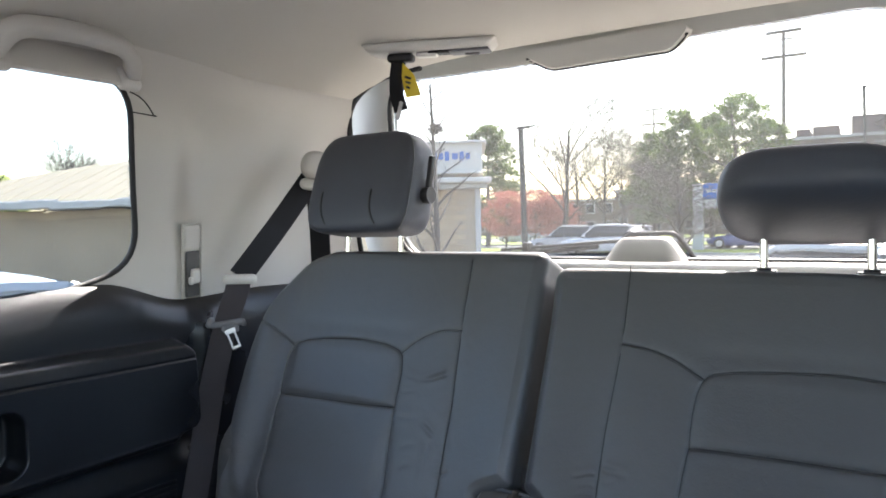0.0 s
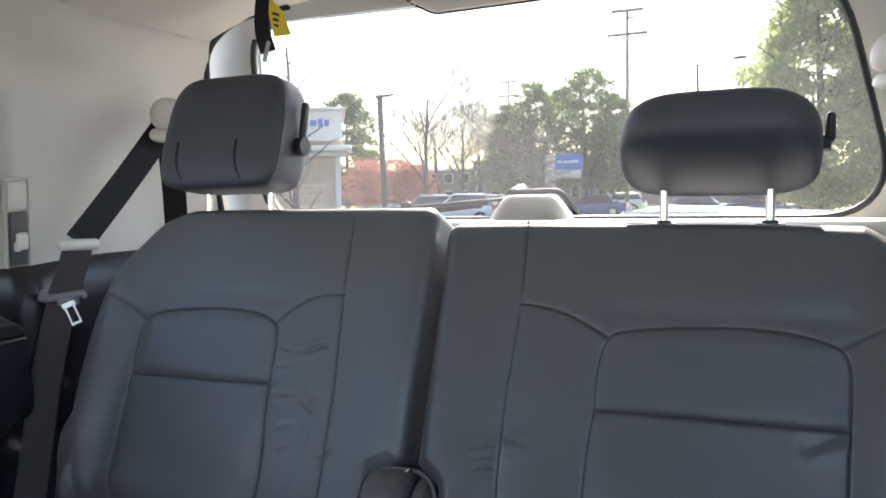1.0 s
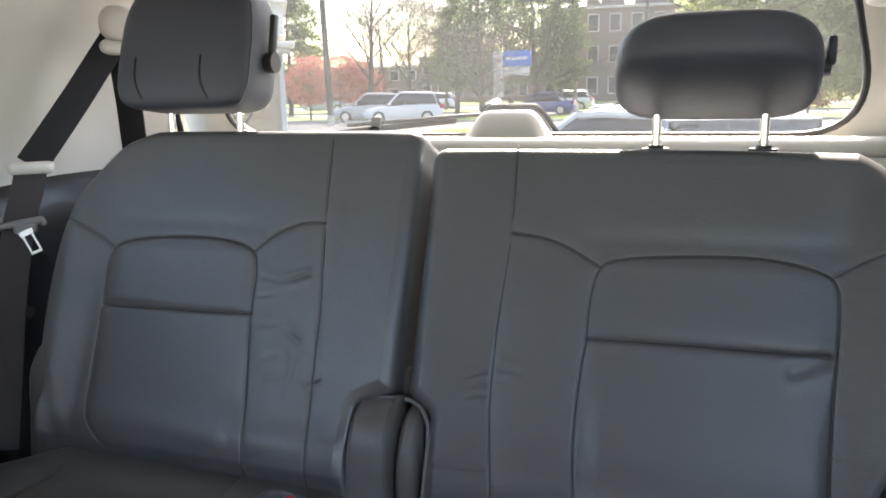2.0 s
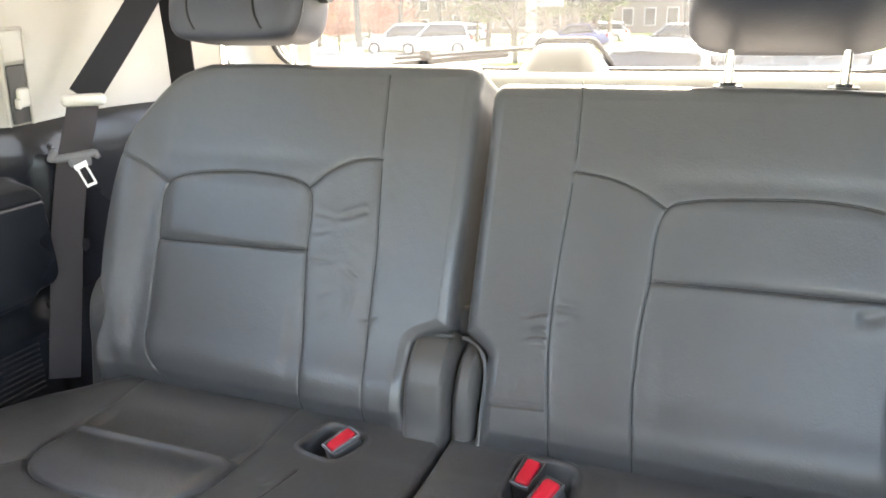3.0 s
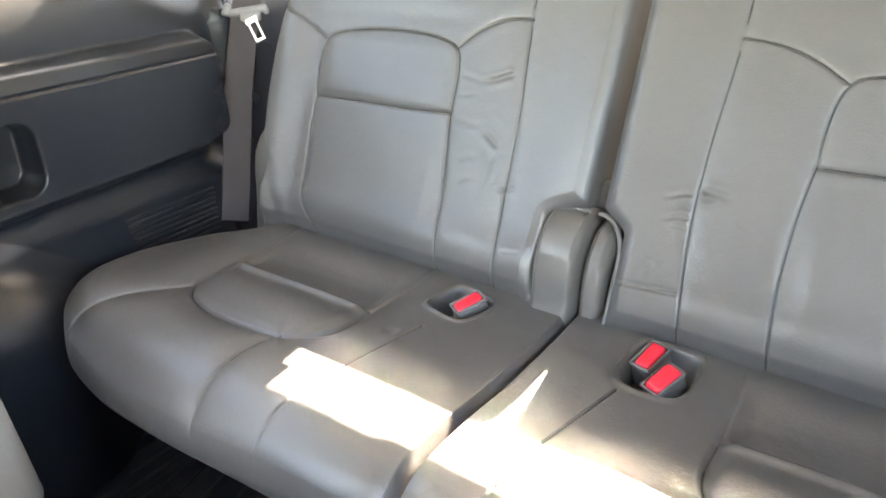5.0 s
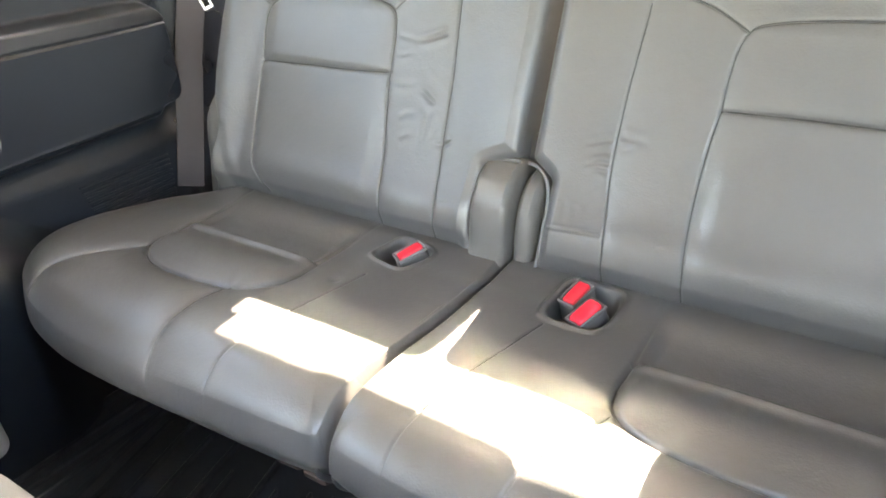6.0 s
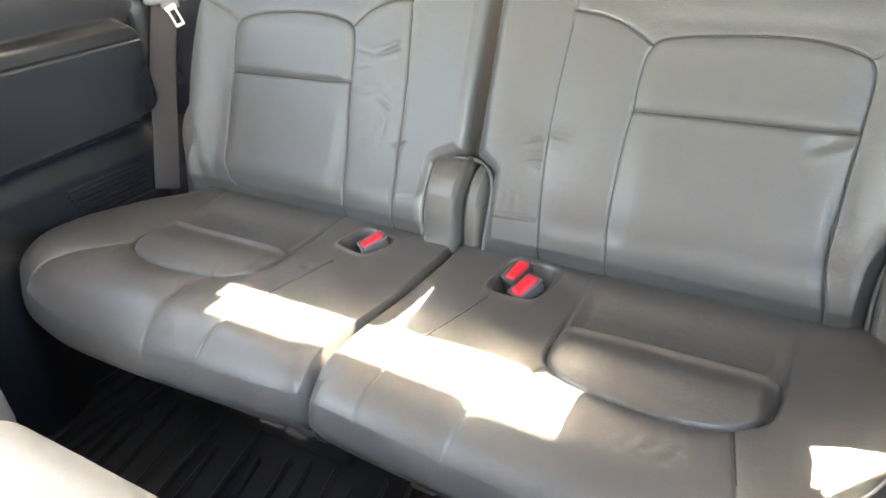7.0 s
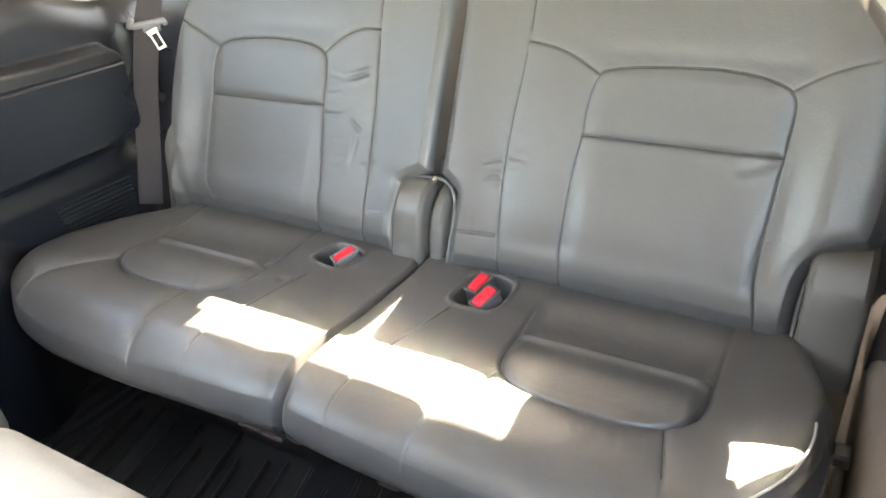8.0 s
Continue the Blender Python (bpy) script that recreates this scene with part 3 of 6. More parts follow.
def rear_seat(side):
    name = "third_row_seat"
    who = "grey leather folding third-row car seat, " + ("upright headrest, one belt buckle" if side < 0 else "headrest folded forward, two belt buckles")
    seat = thing(name, who, "car seat", group="third-row seats", at=(CX + side * 0.35, 1.0, 0.05))
    inv = Matrix.Translation(seat.location).inverted()
    made = []
    inner, outer, top = back_edges(side)
    rel = back_relief(side)
    v, f = pad(inner, outer, -0.035, top, BACK_T, 0.030, rel, backrest_place(side), 500, 440, 0.0,
               rim_fn=lambda u, v: 0.011 + 0.018 * ease(0.40, 0.60, u) if side < 0 else (0.018 + 0.026 * ease(0.34, 0.60, u)) * (1 - 0.45 * ease(0.36, 0.42, v)))
    back = mesh_ob("backrest", v, f, M_LEATHER, label="grey leather backrest with stitched pillow panel")
    made.append(back)
    sub = []
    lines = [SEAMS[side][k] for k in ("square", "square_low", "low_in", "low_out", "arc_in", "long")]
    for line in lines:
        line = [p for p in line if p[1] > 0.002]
        sub.append((seam_shades(line, rel, backrest_place(side), BACK_T), back))
    # piping along the inner border of the backrest
    hs = [0.15 + 0.275 * i / 20 for i in range(21)]
    made.append(tube_ob("piping", [back_point(side, 0.013, h, -0.008) for h in hs], 0.0022, M_LEATHER, seg=6))
    notch = 0.057 if side < 0 else 0.040
    bow = [(notch + 0.003, 0.0), (notch + 0.003, 0.05), (notch + 0.002, 0.095), (notch - 0.008, 0.120), (notch - 0.024, 0.130), (0.006, 0.131)]
    made.append(tube_ob("piping", smooth_path([tuple(back_point(side, a, h, -0.006)) for a, h in bow], 5), 0.0030, M_LEATHER, seg=8))
    if side > 0:      # and round the outer notch over the hinge cover
        bow = [(0.549, 0.004), (0.550, 0.060), (0.555, 0.090), (0.570, 0.111), (0.596, 0.122), (0.616, 0.127)]
        made.append(tube_ob("piping", smooth_path([tuple(back_point(side, a, h, -0.010)) for a, h in bow], 5), 0.0032, M_LEATHER, seg=8))
    front, rear = cushion_edges(side)
    crel = cushion_relief(side)
    v, f = pad(front, rear, 0.0025, 0.666 if side < 0 else 0.616, CUSH_T, 0.05, lambda y, q, e: crel(q, y, e), cushion_place(side), 500, 460, 0.085,
               rim_fn=lambda y, q: 0.008 + (0.050 if side < 0 else 0.020) * ease(0.38, 0.56, q), rim_lo_fn=lambda y, q: 0.050 + 0.018 * ease(0.05, 0.30, q) - (0.014 if side < 0 else 0.034) * ease(0.42, 0.58, q), ramp=0.007)
    cush = mesh_ob("cushion", v, f, M_LEATHER, label="grey leather seat cushion with curved seams")
    made.append(cush)
    place_c = cushion_place(side)
    clip = lambda ln: [p for p in ln if p[1] > 0.714]
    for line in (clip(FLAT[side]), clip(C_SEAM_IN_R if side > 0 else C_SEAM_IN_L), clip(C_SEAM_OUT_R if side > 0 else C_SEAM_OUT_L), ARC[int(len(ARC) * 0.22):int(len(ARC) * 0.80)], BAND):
        sub.append((seam_shades(line, crel, lambda u, v, w: place_c(v, u, w), CUSH_T), cush))
    for o, boss in sub:
        o.parent = boss
    # underside lining of the cushion
    made.append(part("cushion_base", block((0.50, 0.34, 0.05), pose(CX + side * 0.29, 0.90, 0.235), 0.02, 2), M_FELT, label="worn brown lining under the cushion"))
    rag = random.Random(4 + side)
    for i in range(9):
        made.append(part("torn_lining", block((0.040, 0.05, 0.009), pose(CX + side * (0.03 + 0.022 * i), 0.712 + rag.uniform(-0.006, 0.006), 0.250 - 0.006 * math.sin(i * 0.4) + rag.uniform(-0.004, 0.003), rag.uniform(-14, 14), rag.uniform(-10, 10), rag.uniform(-8, 8)), 0.006, 2), M_FELT, label="torn brown jute lining"))
    made.append(tube_ob("piping", smooth_path([(CX + side * 0.0125, y, z) for y, z in ((1.02, 0.356), (0.90, 0.362), (0.78, 0.367), (0.74, 0.366), (0.71, 0.361), (0.683, 0.350), (0.664, 0.332), (0.654, 0.312), (0.656, 0.292), (0.672, 0.270), (0.690, 0.258))], 5), 0.0035, M_LEATHER, seg=8))
    made.append(part("seat_frame", block((0.40, 0.22, 0.17), pose(CX + side * 0.29, 0.93, 0.125), 0.01, 2), M_BLACK))
    # contrast stitches at the outer front corner
    if side > 0:
        st = []
        edge = curve2([(0.594, 0.865), (0.593, 0.830), (0.584, 0.785), (0.570, 0.750), (0.551, 0.720), (0.530, 0.698)], 12)
        eq, ey = np.array([p[0] for p in edge]), np.array([p[1] for p in edge])
        ez = CUSH_Z + crel(eq, ey, np.ones(len(edge)))
        for i in range(len(edge) - 1):
            yaw = math.degrees(math.atan2(edge[i + 1][1] - edge[i][1], edge[i + 1][0] - edge[i][0])) - 90
            st.append(block((0.0030, 0.0042, 0.0024), pose(CX + edge[i][0], edge[i][1], float(ez[i]) - 0.0005, 0, 20, yaw + 15), 0.0008, 1))
        made.append(part("stitching", merge(*st), M_STITCH, label="pale contrast stitching"))
    for o in made:
        o.parent = seat
        o.matrix_parent_inverse = inv
    # headrest
    cq = 0.389 if side < 0 else 0.357
    c0 = back_point(side, cq, 0.447, -0.045)
    if side < 0:
        hp = Matrix.Translation((c0.x - 0.003, 1.255, 0.940)) @ pose(0, 0, 0, -8, 0, 0)
        hv, hf = headrest_mesh(0.240, 0.192, 0.096, box=0.20, taper=0.15)
    else:
        hp = Matrix.Translation((c0.x + 0.002, 1.225, 0.894)) @ pose(0, 0, 0, 72, 0, 0)
        hv, hf = headrest_mesh(0.230, 0.165, 0.086, box=0.44, taper=0.04)
    if side > 0:      # its upper edge is the rounder one
        hv = [(x * (1 - 0.13 * max(0, y / 0.042) ** 2 + 0.10 * max(0, -y / 0.042) ** 2), y, z) for x, y, z in hv]
    hv = [hp @ Vector(p) for p in hv]
    pipes = [[hv[i * 72 + j] for i in range(7, 31)] for j in ((66, 42) if side < 0 else ())]
    hr = mesh_ob("headrest", hv, hf, M_LEATHER_SHADED, label="dark slate leather headrest, " + ("standing upright" if side < 0 else "tipped forward"))
    kids = [hr] + [tube_ob("headrest_piping", pp, 0.0013, M_LEATHER, seg=6) for pp in pipes]
    for sx in (-0.0635, 0.0635):
        base = back_point(side, cq + sx, 0.459 if side < 0 else 0.454, -0.045)
        topz = 0.875 if side < 0 else 0.872
        kids.append(part("post", rod(base - Vector((0, 0, 0.02)), (base.x, base.y + 0.006, topz), 0.0058, seg=14), M_CHROME, label="bare steel headrest post"))
        collar = merge(rod(base - Vector((0, 0, 0.006)), base + Vector((0, 0, 0.006)), 0.022 if side < 0 else 0.019, 0.017, 20), rod(base + Vector((0, 0, 0.006)), base + Vector((0, 0, 0.010)), 0.010, 0.009, 16))
        kids.append(part("post_collar", collar, M_GREY_PLASTIC if side < 0 else M_BLACK))
    # release lever at the headrest's flank
    lx = 0.125
    lm = hp @ pose(lx, 0.005, -0.005)
    if side < 0:
        lever = merge(block((0.010, 0.013, 0.066), lm @ pose(0.004, 0, 0.020, 0, 4, 0), 0.004, 2), rod(lm @ Vector((-0.010, 0, -0.018)), lm @ Vector((0.009, 0, -0.018)), 0.015, seg=20))
    else:
        lm = Matrix.Translation((c0.x + 0.118, 1.225, 0.896))
        lever = merge(block((0.011, 0.014, 0.036), lm @ pose(0.008, 0, 0.010, 0, 0, 0), 0.005, 2), rod(lm @ Vector((-0.012, 0, -0.008)), lm @ Vector((0.008, 0, -0.008)), 0.010, seg=20))
    kids.append(part("headrest_lever", lever, M_BLACK, label="black plastic release lever"))
    for o in kids:
        o.parent = seat
        o.matrix_parent_inverse = inv
    if side < 0:
        slots = []
        for sx in (-0.074, 0.042):
            pts = []
            for i in range(13):
                k = i / 12
                x, z = sx + 0.018 * k ** 3, (-0.018 - 0.062 * k) / 0.095
                th = math.asin(math.copysign(abs(z) ** (1 / 0.46), z))
                cz = math.cos(th) ** 0.32
                ph = math.acos(min(1, abs(x) / (cz * 0.120)) ** (1 / 0.20))
                pts.append(hp @ Vector((x, -cz * math.sin(ph) ** 0.55 * 0.048 * (1 - 0.16 * z) + 0.010 * z - 0.0002, z * 0.096)))
            vv, ff = sweep(pts, circle(0.0021, 6, 0.0021), False, (0, -1, 0))
            o = mesh_ob("post_slot", vv, ff, M_BLACK, seat, "slit in the headrest cover for the post")
            o.matrix_parent_inverse = inv
    # buckles
    if side < 0:
        b = [((CX - 0.120, 0.977, 0.362), -32, 16, True, False)]
    else:
        b = [((CX + 0.117, 0.994, 0.358), -14, 16, False, False), ((CX + 0.147, 0.955, 0.362), -24, 20, False, True)]
    before = set(bpy.data.objects)
    for at, yaw, tip, worn, full in b:
        buckle(None, at, yaw, tip, worn, full)
    # hinge covers, inner pair and outer
    def cover(q0, q1, y0, ztop, zbase=0.33):
        prof = [(0.11, zbase - 0.02), (0.11, ztop - 0.03), (0.095, ztop - 0.006), (0.065, ztop), (0.035, ztop - 0.012), (0.014, ztop - 0.04), (0.006, ztop - 0.075), (0.004, ztop - 0.10), (-0.006, zbase + 0.01), (-0.012, zbase - 0.02)]
        prof = [tuple(p) for p in smooth_path(prof, 4)]
        bm = bmesh.new()
        rows = []
        for q, k in ((q0, 0.0), (q0 + 0.003, 0.006), (q0 + 0.009, 0.010), (q1 - 0.009, 0.010), (q1 - 0.003, 0.006), (q1, 0.0)):
            rows.append([bm.verts.new((CX + side * q, y0 + p[0] - k * 0.8, p[1] + k)) for p in prof])
        for a, c in zip(rows[:-1], rows[1:]):
            for i in range(len(prof) - 1):
                bm.faces.new((a[i], a[i + 1], c[i + 1], c[i]))
        bm.faces.new(rows[0])
        bm.faces.new(rows[-1])
        return bm
    if side < 0:
        part("hinge_cover", cover(0.000, 0.058, 1.022, 0.474), M_GREY_PLASTIC, label="grey plastic hinge cover")
    else:
        part("hinge_cover", cover(0.004, 0.034, 1.034, 0.464), M_GREY_PLASTIC, label="grey plastic hinge cover")
    part("hinge_cover", cover(0.553, 0.598, 1.046, 0.505) if side < 0 else cover(0.553, 0.628, 1.030, 0.478), M_GREY_PLASTIC, label="grey plastic hinge cover")
    if side < 0:
        part("hinge_flap", block((0.120, 0.030, 0.040), pose(CX - 0.012, 1.125, 0.490, -11, 0, 0), 0.012, 3), M_LEATHER, label="leather flap over the hinge gap")
    if side > 0:
        part("floor_bracket", merge(block((0.014, 0.05, 0.07), pose(CX + 0.632, 0.93, 0.22, 25, 0, 0), 0.005, 2), block((0.03, 0.03, 0.02), pose(CX + 0.635, 0.95, 0.27), 0.004, 1)), M_GREY_PLASTIC)
    for o in set(bpy.data.objects) - before:
        if o.parent is None:
            o.parent = seat
            o.matrix_parent_inverse = inv
    return seat


rear_seat(-1)
rear_seat(1)


# ---- cabin shell ----
ROOF = 1.226


def wall_x(z):
    """Half width of the cabin at height z: upright below the belt line, leaning in above it."""
    k = (z - 0.735) / 0.42
    return 0.747 - 0.105 * max(0.0, k) ** 1.35


def ring_panel(outline, frame_pts, place, rows=10, back=0.03):
    """A panel between an opening's outline and its outer border, both lists of the same length in panel coordinates, with a reveal
    of depth back round the opening."""
    n = len(outline)
    verts, faces = [], []
    for r in range(rows + 1):
        k = r / rows
        for a, b in zip(outline, frame_pts):
            verts.append(place(a[0] + (b[0] - a[0]) * k, a[1] + (b[1] - a[1]) * k, 0.0))
    for r in range(rows):
        for i in range(n):
            j = (i + 1) % n
            faces.append((r * n + i, r * n + j, (r + 1) * n + j, (r + 1) * n + i))
    base = len(verts)
    for a in outline:
        verts.append(place(a[0], a[1], back))
    for i in range(n):
        j = (i + 1) % n
        faces.append((i, base + i, base + j, j))
    return verts, faces


def border_rect(outline, y0, y1, z0, z1):
    """Points of a rectangle's rim, one for each outline point, by direction from the outline's middle."""
    cy, cz = sum(p[0] for p in outline) / len(outline), sum(p[1] for p in outline) / len(outline)
    res = []
    for y, z in outline:
        dy, dz = y - cy, z - cz
        t = min(((y1 - cy) / dy if dy > 0 else (y0 - cy) / dy) if abs(dy) > 1e-9 else 1e9, ((z1 - cz) / dz if dz > 0 else (z0 - cz) / dz) if abs(dz) > 1e-9 else 1e9)
        res.append((cy + dy * t, cz + dz * t))
    # pull the nearest points onto the four corners
    for c in ((y0, z0), (y0, z1), (y1, z0), (y1, z1)):
        i = min(range(len(res)), key=lambda k: (res[k][0] - c[0]) ** 2 + (res[k][1] - c[1]) ** 2)
        res[i] = c
    return res


def rounded_outline(corners, n=7):
    """A closed outline from corners (y, z, radius)."""
    out = []
    k = len(corners)
    for i in range(k):
        p0, p1, p2 = (Vector(corners[(i + d) % k][:2]) for d in (-1, 0, 1))
        r = corners[i][2]
        a, b = (p0 - p1).normalized(), (p2 - p1).normalized()
        ang = a.angle(b)
        d = min(r / math.tan(ang / 2), (p0 - p1).length * 0.49, (p2 - p1).length * 0.49)
        s, e = p1 + a * d, p1 + b * d
        for j in range(n + 1):
            t = j / n
            q = s * (1 - t) ** 2 + p1 * 2 * t * (1 - t) + e * t * t
            out.append((q.x, q.y))
        nxt = Vector(corners[(i + 1) % k][:2])
        steps = 6
        e2 = nxt + (p1 - nxt).normalized() * min(corners[(i + 1) % k][2] / math.tan(((p1 - nxt).angle(Vector(corners[(i + 2) % k][:2]) - nxt)) / 2), (p1 - nxt).length * 0.49)
        for j in range(1, steps):
            t = j / steps
            out.append((e.x + (e2.x - e.x) * t, e.y + (e2.y - e.y) * t))
    return out


QUARTER = [(0.30, 0.730, 0.05), (0.84, 0.755, 0.25), (0.998, 0.797, 0.10), (0.936, 1.121, 0.085), (0.30, 1.132, 0.05)]
DOOR2 = [(-0.76, 0.69, 0.05), (0.14, 0.70, 0.05), (0.17, 1.125, 0.06), (-0.70, 1.125, 0.06)]
DOOR1 = [(-1.72, 0.66, 0.05), (-0.88, 0.67, 0.05), (-0.84, 1.125, 0.06), (-1.40, 1.115, 0.10)]


def rear_edge(z):
    """Where the side trim ends at the tailgate opening."""
    return min(1.585, 1.585 - 0.38 * (z - 0.78))


def side_wall(side, idx):
    def place(y, z, depth):
        t = max(0.0, (y - 1.15) / 0.35)
        # made-up hollow in the pillar trim, shaped to give it a soft shade
        shade_hollow = 0.034 * float(ease(1.03, 1.13, y) * (1 - ease(1.29, 1.40, y)) * ease(0.80, 0.93, z) * (1 - ease(1.04, 1.11, z)))
        y2 = y if t == 0 else 1.15 + t * (rear_edge(z) - 1.15)
        return (CX + side * (wall_x(z) + shade_hollow + depth - (0.046 - 0.014 * float(ease(0.80, 1.05, z)) + 0.034 * float(ease(1.12, 1.17, z))) * t ** 2), y2, z)
    nm = "wall_left" if side < 0 else "wall_right"
    # upper panels with their window openings
    wall = None
    for k, (corner, y0, y1) in enumerate(((QUARTER, 0.22, 1.50), (DOOR2, -0.80, 0.22), (DOOR1, -1.80, -0.80))):
        if side > 0 and k == 1:      # the rear door on this side stands open
            continue
        ol = rounded_outline(corner)
        v, f = ring_panel(ol, border_rect(ol, y0, y1, 0.70 if k == 0 else 0.66, 1.178), place, 26 if k == 0 else 12, 0.014 if k == 0 else 0.035)
        o = mesh_ob(nm if k == 0 else "wall_panel", v, f, M_CREAM, label="", sharp=50)
        if k == 0:
            wall = tagged(o, "cream moulded rear side trim with rounded window opening", "wall", kind="structure")
        else:
            o.parent = wall
        # glass and its rubber seal
        win = tagged(mesh_ob("window_%d" % (idx + k), [place(a[0], a[1], 0.010) for a in ol] + [place(a[0], a[1], 0.014) for a in ol],
                             [tuple(range(len(ol))), tuple(range(len(ol), 2 * len(ol)))[::-1]] + [(i, (i + 1) % len(ol), len(ol) + (i + 1) % len(ol), len(ol) + i) for i in range(len(ol))], M_GLASS_SIDE if k == 0 else M_GLASS, smooth=False),
                     "clear side window in a black rubber seal", "window", kind="structure")
        win.visible_shadow = False
        run = [a for a in ol if a[1] < 1.06 or a[0] > 0.90] if k == 0 else ol
        if k == 0:
            first = max(range(len(run)), key=lambda i: run[i][1] - 9 * run[i][0])
            run = run[first:] + run[:first]
        tube_ob("window_seal", [place(a[0], a[1], 0.004) for a in run], 0.0055, M_SEAL, win, closed=k > 0, up=(side, 0, 0))
    if side < 0:
        for line in (((0.946, 1.068), (0.968, 1.067), (0.995, 1.066)), ((0.936, 1.100), (0.954, 1.095), (0.972, 1.084), (0.988, 1.068))):
            tube_ob("trim_joint", smooth_path([place(a, b, -0.0004) for a, b in line], 4), 0.0011, M_SEAL, wall, up=(side, 0, 0))
    # outer skin
    for y0, y1 in ((-1.85, 1.55),) if side < 0 else ((-1.85, -0.80), (0.23, 1.55)):
        part("outer_skin", block((0.03, y1 - y0, 0.95), pose(CX + side * 0.80, (y0 + y1) / 2, 0.20), 0.012, 2), M_PAINT, wall)
    return wall


def lower_trim(side):
    """Dark moulded side trim below the belt line: sloping sill, armrest shelf, cup well, speaker louvres, wheel-arch hump."""
    t = thing("side_trim", "dark charcoal moulded side trim with armrest shelf", "car trim", group="side trims", at=(CX + side * 0.70, 0.9, 0.05))
    inv = Matrix.Translation(t.location).inverted()
    if side < 0:
        ys = np.concatenate([np.linspace(-0.35, 0.45, 40, endpoint=False), np.linspace(0.45, 1.13, 320, endpoint=False), np.linspace(1.13, 1.56, 50)])
        zs = np.concatenate([np.linspace(0.02, 0.30, 60, endpoint=False), np.linspace(0.30, 0.752, 240)])
    else:
        ys, zs = np.linspace(0.24, 1.56, 90), np.linspace(0.02, 0.752, 80)
    ny, nz = len(ys), len(zs)
    Y, Z = np.meshgrid(ys, zs)
    X = np.full(Y.shape, 0.712)
    # sill rolls towards the window
    top = np.where(Y > 0.92, 0.768 - 0.041 * ease(0.92, 1.09, Y) + 0.010 * ease(1.10, 1.30, Y), 0.734 + 0.034 * ease(0.45, 0.92, Y) ** 1.3)
    Z = 0.02 + (Z - 0.02) * (top - 0.02) / 0.732
    X += 0.031 * np.exp(-((top - Z) / 0.030)) - 0.050 * np.clip((Y - 1.15) / 0.41, 0, 1) ** 2
    # upright fold behind the armrest
    X += -0.012 * ease(1.085, 1.12, Y) * (1 - ease(1.13, 1.20, Y)) * ease(0.40, 0.55, Z) * (1 - ease(0.66, 0.74, Z))
    # armrest body stands proud with a sloping top
    line = 0.655 + 0.002 * (1 - ease(0.6, 1.0, Y))
    def rounded(dx, dz, r):
        a, b = dx + r, dz + r
        return np.minimum(np.maximum(a, b), 0) + np.hypot(np.maximum(a, 0), np.maximum(b, 0)) - r
    rim = rounded(Y + 0.05 * (Z - 0.55) - 1.074, np.maximum(Z - line, 0.484 - 0.030 * (1.05 - Y) - Z), 0.030)
    arm = 1 - ease(-0.009, 0.004, rim)
    X -= 0.048 * arm
    # a raised lip runs round its lower and rear edge
    below = (1 - ease(line - 0.06, line - 0.02, Z)) * (1 - ease(1.015, 1.06, Y))
    X -= below * (0.048 * (1 - arm) * np.exp(-np.clip(rim, 0, 1) / 0.020) + 0.010 * np.exp(-((rim - 0.008) / 0.0060) ** 2))
    # fine joint under the shelf
    X += 0.004 * np.exp(-((Z - (line - 0.032)) / 0.0018) ** 2) * arm + 0.006 * np.clip((Z - (line - 0.032)) / 0.03, 0, 1) * arm
    # cup well
    well = 1 - ease(-0.004, 0.003, rounded(np.abs(Y - 0.646) - 0.100, np.abs(Z - 0.540) - 0.049, 0.026))
    X += 0.055 * well
    # ledge below and wheel-arch hump
    X -= 0.030 * (1 - ease(0.410, 0.475, Z)) * (1 - ease(1.05, 1.12, Y))
    crest = 0.450 - 0.135 * ease(0.62, 0.88, Y)
    fall = 0.008 * np.log1p(np.exp(np.clip((crest - 0.055 - Z) / 0.008, -30, 30)))
    X -= (0.020 * np.clip((crest - Z) / 0.05, 0, 1) + 0.072 * (1 - np.exp(-fall / 0.024))) * (1 - 0.72 * ease(0.66, 0.84, Y)) * ease(0.30, 0.50, Y)
    V = np.stack([CX + side * X, Y, Z], -1).reshape(-1, 3)
    faces = [(i * ny + j, i * ny + j + 1, (i + 1) * ny + j + 1, (i + 1) * ny + j) for i in range(nz - 1) for j in range(ny - 1)]
    made = [mesh_ob("trim_panel", V.tolist(), faces, M_DARK)]
    for k in range(9):
        z = 0.325 + 0.0092 * k
        y0, y1 = 0.872 - 0.003 * k, 1.022
        made.append(part("louvre", block((0.014, y1 - y0, 0.0046), pose(CX + side * 0.6862, (y0 + y1) / 2, z, 0, side * 12, 0), 0.0015, 1), M_DARK))
    made.append(part("cup_holder", merge(rod((CX + side * 0.690, 0.655, 0.486), (CX + side * 0.690, 0.655, 0.545), 0.034, 0.038, 24)), M_BLACK, label="black cup insert"))
    for o in made:
        o.parent = t
        o.matrix_parent_inverse = inv
    return t


